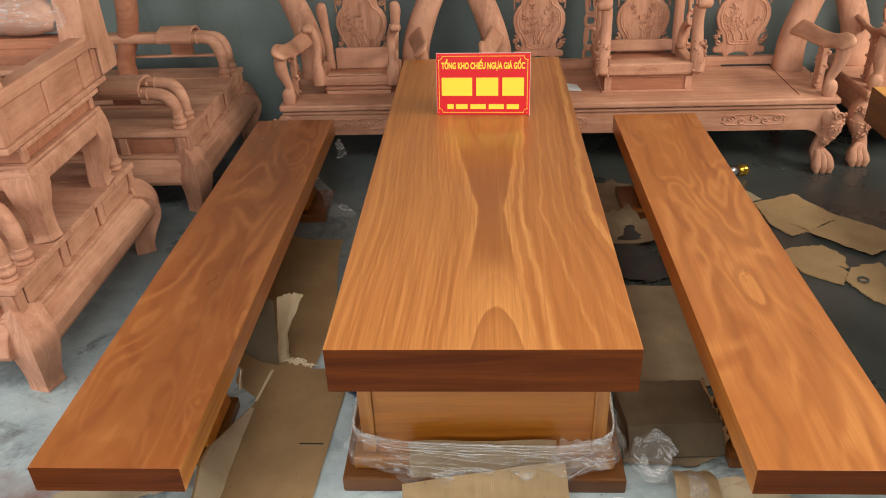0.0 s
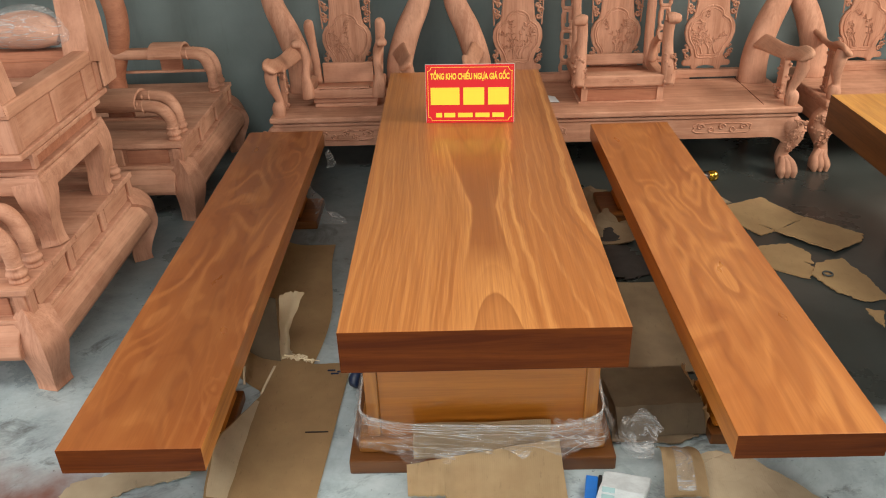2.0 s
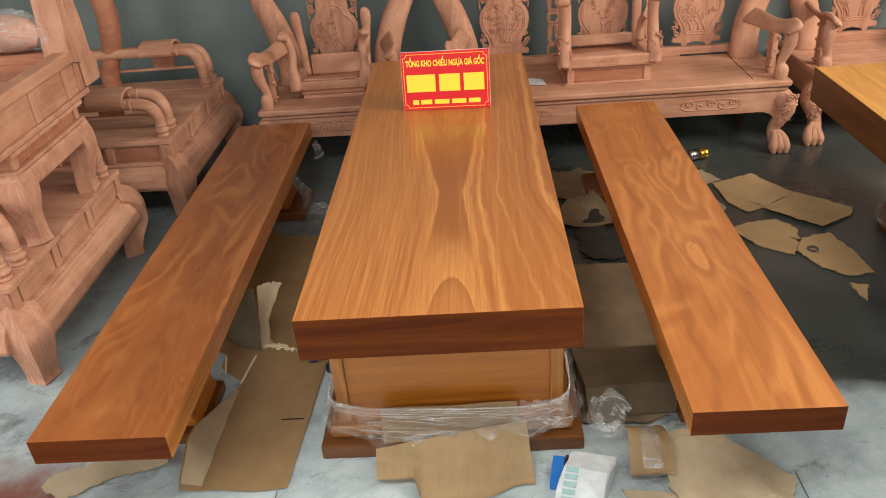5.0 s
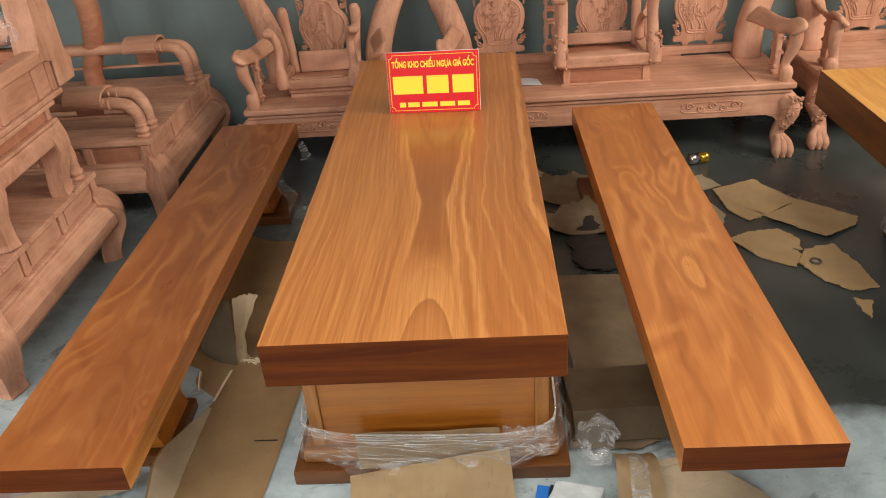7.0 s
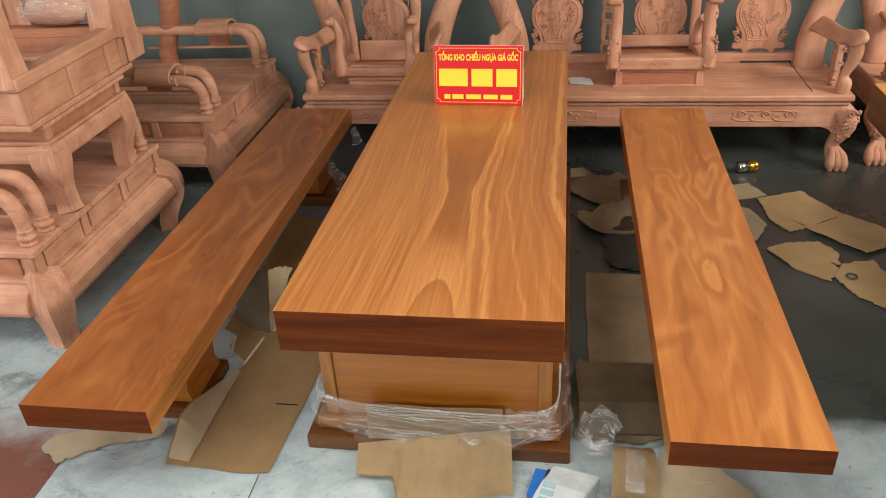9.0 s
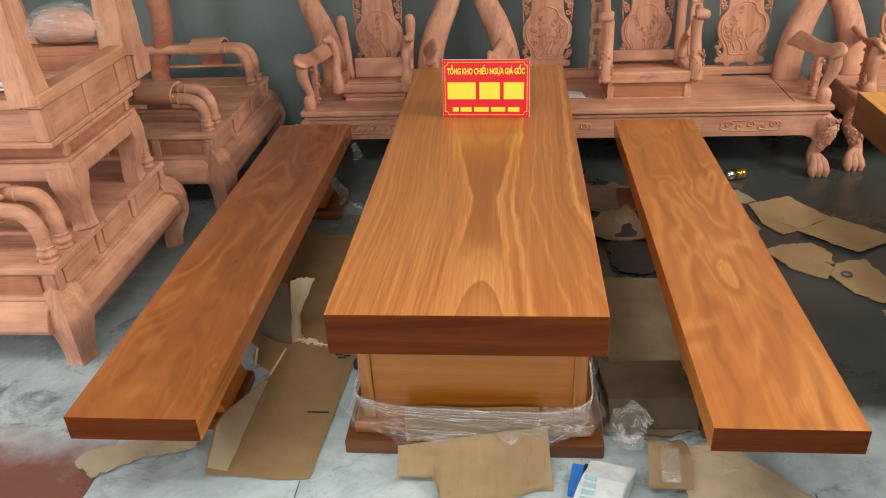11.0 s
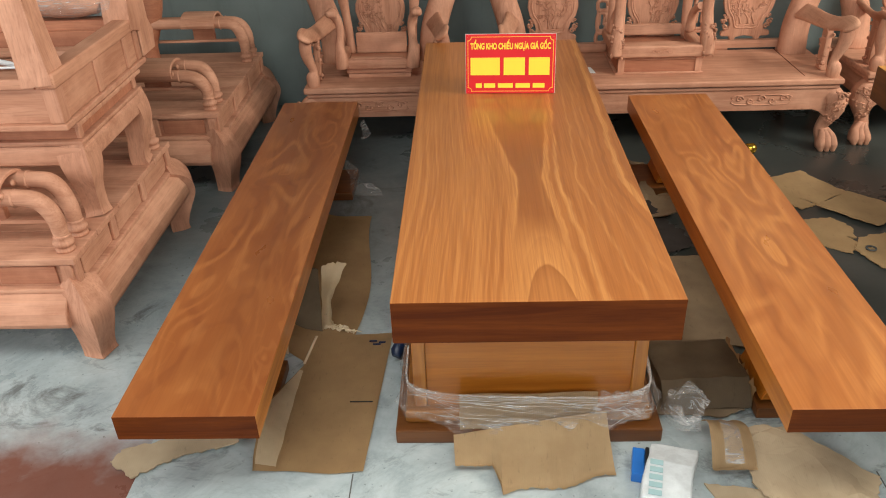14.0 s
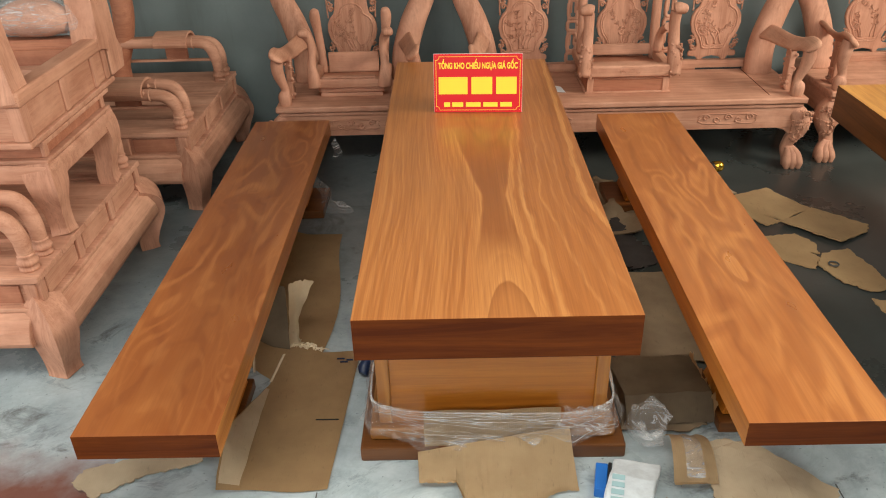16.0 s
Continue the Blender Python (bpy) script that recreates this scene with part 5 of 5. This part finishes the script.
# near-black sheet added to draw the shade among the torn card
cardboard("plastic_sheet", [(0.62, 1.74), (0.715, 1.80), (0.75, 1.66), (0.795, 1.55), (0.829, 1.48), (0.840, 1.345), (0.729, 1.30), (0.60, 1.33), (0.58, 1.52)], None, "torn black sheet lying between table and bench, standing in for shade", M["scrap"], thick=0.002, curl=0.004, rag=0.018, seed=33, category="plastic sheet", z=0.012)


# open carton standing between table foot and bench
def carton():
    t = thing("flattened_carton", pose(0.605, 0.40, 0.012, 0, 0, 3), "half-flattened brown carton lying by the table foot", "carton")
    def shell(u, v):
        x = -0.15 + 0.30 * u
        return (x, -0.13 + 0.30 * v, 0.012 + 0.085 * min(1, v * 5) * (1 - 0.35 * v) + 0.006 * noise.noise(Vector((u * 5, v * 5, 9))))
    bm = sheet(14, 14, shell)
    thicken(bm, -0.004)
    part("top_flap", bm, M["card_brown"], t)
    def ragged(u, v):
        return (0.152 + 0.012 * noise.noise(Vector((u * 9, v * 3, 1))), -0.12 + 0.28 * u, 0.004 + (0.085 + 0.03 * noise.noise(Vector((u * 16, 0, 4)))) * v)
    bm = sheet(20, 6, ragged)
    thicken(bm, 0.004)
    part("torn_side", bm, M["card"], t, "torn ragged side")


carton()


# long carton sheet under the left bench, its near edge folded up
def long_card(u, v):
    y = 0.012 + 0.72 * v
    left = -0.808 + 0.004 * noise.noise(Vector((0, v * 9, 2))) - 0.105 * min(1.0, max(0.0, (y - 0.56) / 0.09))
    right = -0.528 + 0.040 * v
    x = left + (right - left) * max(0.0, (u - 0.12) / 0.88)
    up = max(0.0, 1 - u / 0.12)
    tall = 0.090 * min(1.0, (v + 0.02) / 0.20) * min(1.0, max(0.0, (0.74 - v) / 0.50)) ** 1.2 + 0.005 * noise.noise(Vector((1, v * 14, 2)))
    return (x - 0.070 * up * min(1.0, max(0.0, (0.75 - v) / 0.4)), y + 0.006 * math.sin(u * 7), 0.007 + tall * up + 0.003 * noise.noise(Vector((u * 4, v * 5, 3))))


bm = sheet(50, 40, long_card)
thicken(bm, -0.005)
long_sheet = tagged(part("cardboard_sheet", bm, M["card"]), "long brown carton sheet with one edge folded up, under a bench", "cardboard")
def lit_fold(u, v):
    # inner face of the lifted edge, its lit look put in as cream card, tapering away from the entrance
    x, y, z = long_card(0.006 + 0.108 * u, 0.02 + 0.66 * v)
    return (x + 0.0045, y, z + 0.0045)


bm = sheet(10, 30, lit_fold)
thicken(bm, -0.002)
part("folded_edge", bm, M["card_pale"], long_sheet, "inner face of the folded edge, coloured cream as if lit")
for (ax, ay), (bx, by), w in (((-0.806, 0.540), (-0.786, 0.712), 0.011), ((-0.880, 0.600), (-0.905, 0.712), 0.009)):
    strip = sheet(3, 14, lambda u, v: (ax + (bx - ax) * v + w * (u - 0.5), ay + (by - ay) * v, 0.0135 + 0.009 * (1 - abs(2 * u - 1)) * math.sin(v * 3.1)))
    part("torn_strip", strip, M["card_pale"], long_sheet, "raised pale torn strip")
part("slit", bm_box(-0.608, -0.528, 0.330, 0.3325, 0.0115, 0.0150, 0), M["scrap"], long_sheet, "dark cut in the card")
for x0, x1, y in ((-0.575, -0.545, 0.672), (-0.537, -0.512, 0.664), (-0.560, -0.530, 0.652)):
    part("printed_bar", bm_box(x0, x1, y, y + 0.007, 0.0125, 0.0150, 0), M["navy"], long_sheet, "dark printed mark")


def far_card(u, v):
    y = 0.70 + 1.0 * v
    x = -0.94 + (0.30 + 0.03 * math.sin(v * 5)) * u
    return (x, y, 0.009 + 0.05 * max(0, 1 - u * 2.2) ** 2 + 0.003 * noise.noise(Vector((u * 4, v * 6, 8))))


bm = sheet(20, 34, far_card)
thicken(bm, -0.005)
tagged(part("cardboard_sheet", bm, M["card"]), "brown carton sheet lying under the bench", "cardboard")


# the torn flap that stands up with its pale inner side showing
def flap(u, v):
    w = 0.036 + 0.060 * max(0.0, (v - 0.42) / 0.58) ** 1.3 + 0.02 * max(0.0, 0.15 - v) / 0.15
    x = -0.772 + 0.020 * v + w * u + 0.005 * noise.noise(Vector((u * 3, v * 6, 1)))
    y = 0.745 + 0.030 * math.sin(u * 2.6) + 0.055 * v
    return (x, y, 0.012 + 0.268 * v + 0.014 * (v > 0.9) * noise.noise(Vector((u * 9, 3, 1))))


bm = sheet(12, 20, flap)
thicken(bm, 0.004)
torn = thing("torn_carton_flap", pose(0, 0, 0), "torn carton flap standing up, pale side showing", "cardboard")
part("pale_flap", bm, M["card_pale"], torn)


def dark_flap(u, v):
    return (-0.768 - 0.15 * u, 0.742 + 0.04 * u + 0.06 * v, 0.012 + (0.255 - 0.04 * u) * v + 0.02 * math.sin(u * 3) * v)


bm = sheet(12, 10, dark_flap)
thicken(bm, 0.004)
part("bent_flap", bm, M["card_brown"], torn)
shreds = []
rng = random.Random(9)
for k in range(34):
    x = -0.775 + 0.16 * rng.random() ** 1.4
    y = 0.775 - 0.30 * (x + 0.775) + rng.uniform(-0.015, 0.015)
    shreds.append(bm_tube([(x, y, 0.014, 0.003), (x + rng.uniform(-0.02, 0.02), y + 0.01, 0.022, 0.0028), (x + rng.uniform(-0.03, 0.04), y - 0.005, 0.022, 0.002)], 5, 2, 0.4))
part("shreds", fuse(*shreds), M["card_pale"], torn)

cardboard("cardboard_scrap", [(-1.345, 0.045), (-1.325, 0.105), (-1.17, 0.165), (-0.95, 0.20), (-0.95, 0.13), (-1.12, 0.095), (-1.20, 0.04), (-1.262, -0.012)], None, "pale bent cardboard scrap under the bench end", M["card_grey"], seed=21, curl=0.03)
cardboard("cardboard_flat", [(0.70, 0.165), (0.86, 0.18), (1.05, -0.03), (1.0, -0.13), (0.72, -0.16), (0.66, -0.05)], None, "dusty grey-brown cardboard flat before the bench", M["card_grey"], seed=22, curl=0.03, fold=lambda x, y: 0.016 - 0.30 * abs(x * 0.8 + y * 0.6 - 0.70))
cardboard("cardboard_flat", [(0.52, -0.04), (0.70, -0.07), (0.80, -0.22), (0.60, -0.26)], None, "dusty cardboard flat under loose wrapping", M["card_grey"], seed=23, curl=0.012)


# ---- loose wrapping by the table foot ----
def taped_card(u, v):
    return (0.565 + 0.125 * u - 0.012 * v + 0.012 * v * u, 0.205 - 0.215 * v, 0.03 + 0.075 * math.sin(math.pi * min(1, v * 1.05)) * (1 - 0.3 * u) + 0.006 * noise.noise(Vector((u * 5, v * 6, 6))))


bm = sheet(16, 22, taped_card)
thicken(bm, -0.004)
wrap = thing("taped_cardboard", pose(0, 0, 0), "buckled brown card with glossy tape on it", "cardboard")
part("card", bm, M["card_tan"], wrap)
part("tape", sheet(8, 22, lambda u, v: (lambda p: (p[0], p[1], p[2] + 0.0025 + 0.002 * abs(noise.noise(Vector((u * 8, v * 22, 2))))))(taped_card(0.30 + 0.42 * u, 0.12 + 0.8 * v))), M["film_dense"], wrap, "wrinkled clear tape")


def loose_film(u, v):
    a = u * 5.2
    r = 0.035 + 0.05 * v + 0.02 * noise.noise(Vector((u * 6, v * 4, 1)))
    return (0.525 + r * math.cos(a) * 0.9, 0.16 + r * math.sin(a) * 0.9 + 0.08 * v, 0.012 + 0.15 * abs(math.sin(v * 2.4 + u)) * (0.5 + 0.5 * abs(noise.noise(Vector((u * 5, v * 5, 7))))) + 0.01)


tagged(part("crumpled_film", sheet(34, 18, loose_film), M["film_dense"]), "crumpled clear plastic film on the floor", "plastic film")

bag = thing("white_carton_pack", pose(0.412, -0.035, 0.0, 0, 0, -14), "white printed pack lying open beside the table foot", "package")
bm = bm_box(-0.068, 0.072, -0.15, 0.105, 0.0, 0.092, 0.012, 3)
bmesh.ops.subdivide_edges(bm, edges=[e for e in bm.edges if e.calc_length() > 0.05], cuts=4, use_grid_fill=True)
for v in bm.verts:
    v.co.x += 0.012 * math.sin(v.co.y * 14)
    v.co.z *= 1 - 0.35 * max(0, v.co.y) / 0.1
part("pack_body", wobble(bm, 0.006, 14, 3, (1, 1, 0.4)), M["white_bag"], bag)
for k in range(5):
    part("printed_bar", bm_box(-0.060, -0.022, -0.142 + 0.03 * k, -0.122 + 0.03 * k, 0.0935, 0.0955, 0.0005, 1), M["print"], bag, "pale teal printed bar")
box = thing("blue_box", pose(0.334, 0.030, 0, 0, 0, -12), "small blue plastic box with black edge", "box")
part("body", bm_box(-0.020, 0.018, -0.062, 0.05, 0.0, 0.038, 0.004), M["blue"], box)
part("lid_edge", bm_box(0.0185, 0.030, -0.05, 0.05, 0.0, 0.046, 0.004), M["black"], box)
scr = part("blue_scrap", wobble(bm_tube([(-0.04, 0, 0.02, 0.02), (0, 0.01, 0.035, 0.03), (0.05, 0, 0.02, 0.018)], 10, 4), 0.012, 25), M["navy"])
scr.matrix_basis = pose(-0.445, 0.60, 0.004, 0, 0, 60)
tagged(scr, "crumpled dark blue plastic scrap under the table", "plastic scrap")

can = thing("drink_can", pose(1.372, 2.372, 0.031, 0, 0, 14), "gold drink can lying on the floor", "can")
part("can_body", bm_lathe([(0.022, 0), (0.030, 0.008), (0.031, 0.016), (0.031, 0.060)], 20), M["silver"], can).matrix_basis = pose(-0.055, 0, 0, 0, 90, 0)
part("can_band", bm_lathe([(0.0312, 0.0), (0.0312, 0.045), (0.026, 0.056), (0.024, 0.058)], 20), M["gold"], can, "gold printed band").matrix_basis = pose(0.004, 0, 0, 0, 90, 0)

# film left on the far foot of the bench
scraps = thing("bench_film_scrap", pose(-0.80, 1.93, 0), "torn clear film clinging to a bench foot", "plastic film")
part("standing_film", wobble(sheet(10, 16, lambda u, v: (-0.015 + 0.05 * u * (1 - v) + 0.02 * math.sin(v * 5), 0.0 + 0.10 * u, 0.03 + 0.19 * v)), 0.012, 18, 4), M["film_dense"], scraps)
part("trailing_film", wobble(sheet(16, 8, lambda u, v: (0.0 + 0.17 * u, -0.02 + 0.09 * v * (1 - u), 0.02 + 0.055 * math.sin(u * 3) * v)), 0.014, 20, 6), M["film_dense"], scraps)
part("hanging_film", wobble(sheet(8, 14, lambda u, v: (0.045 + 0.035 * u * (0.3 + v), 0.27 + 0.04 * u, 0.31 - 0.10 * v)), 0.012, 22, 8), M["film_dense"], scraps)

ring = part("tape_ring", bm_tube([(0.020 * math.cos(a), 0.020 * math.sin(a), 0.005, 0.0042) for a in [2 * math.pi * k / 20 for k in range(21)]], 8, 1), M["joint"])
ring.matrix_basis = pose(1.60, 1.29, 0.020)
tagged(ring, "small grey empty tape ring lying on cardboard", "tape ring")
paper = part("paper_sheet", sheet(8, 8, lambda u, v: (0.13 * u - 0.03 * v, 0.10 * v, 0.004 + 0.008 * math.sin(u * 3) * v)), M["white"])
paper.matrix_basis = pose(0.42, 2.62, 0.411, 0, 0, -8)
tagged(paper, "small white paper lying on the sofa seat", "paper")
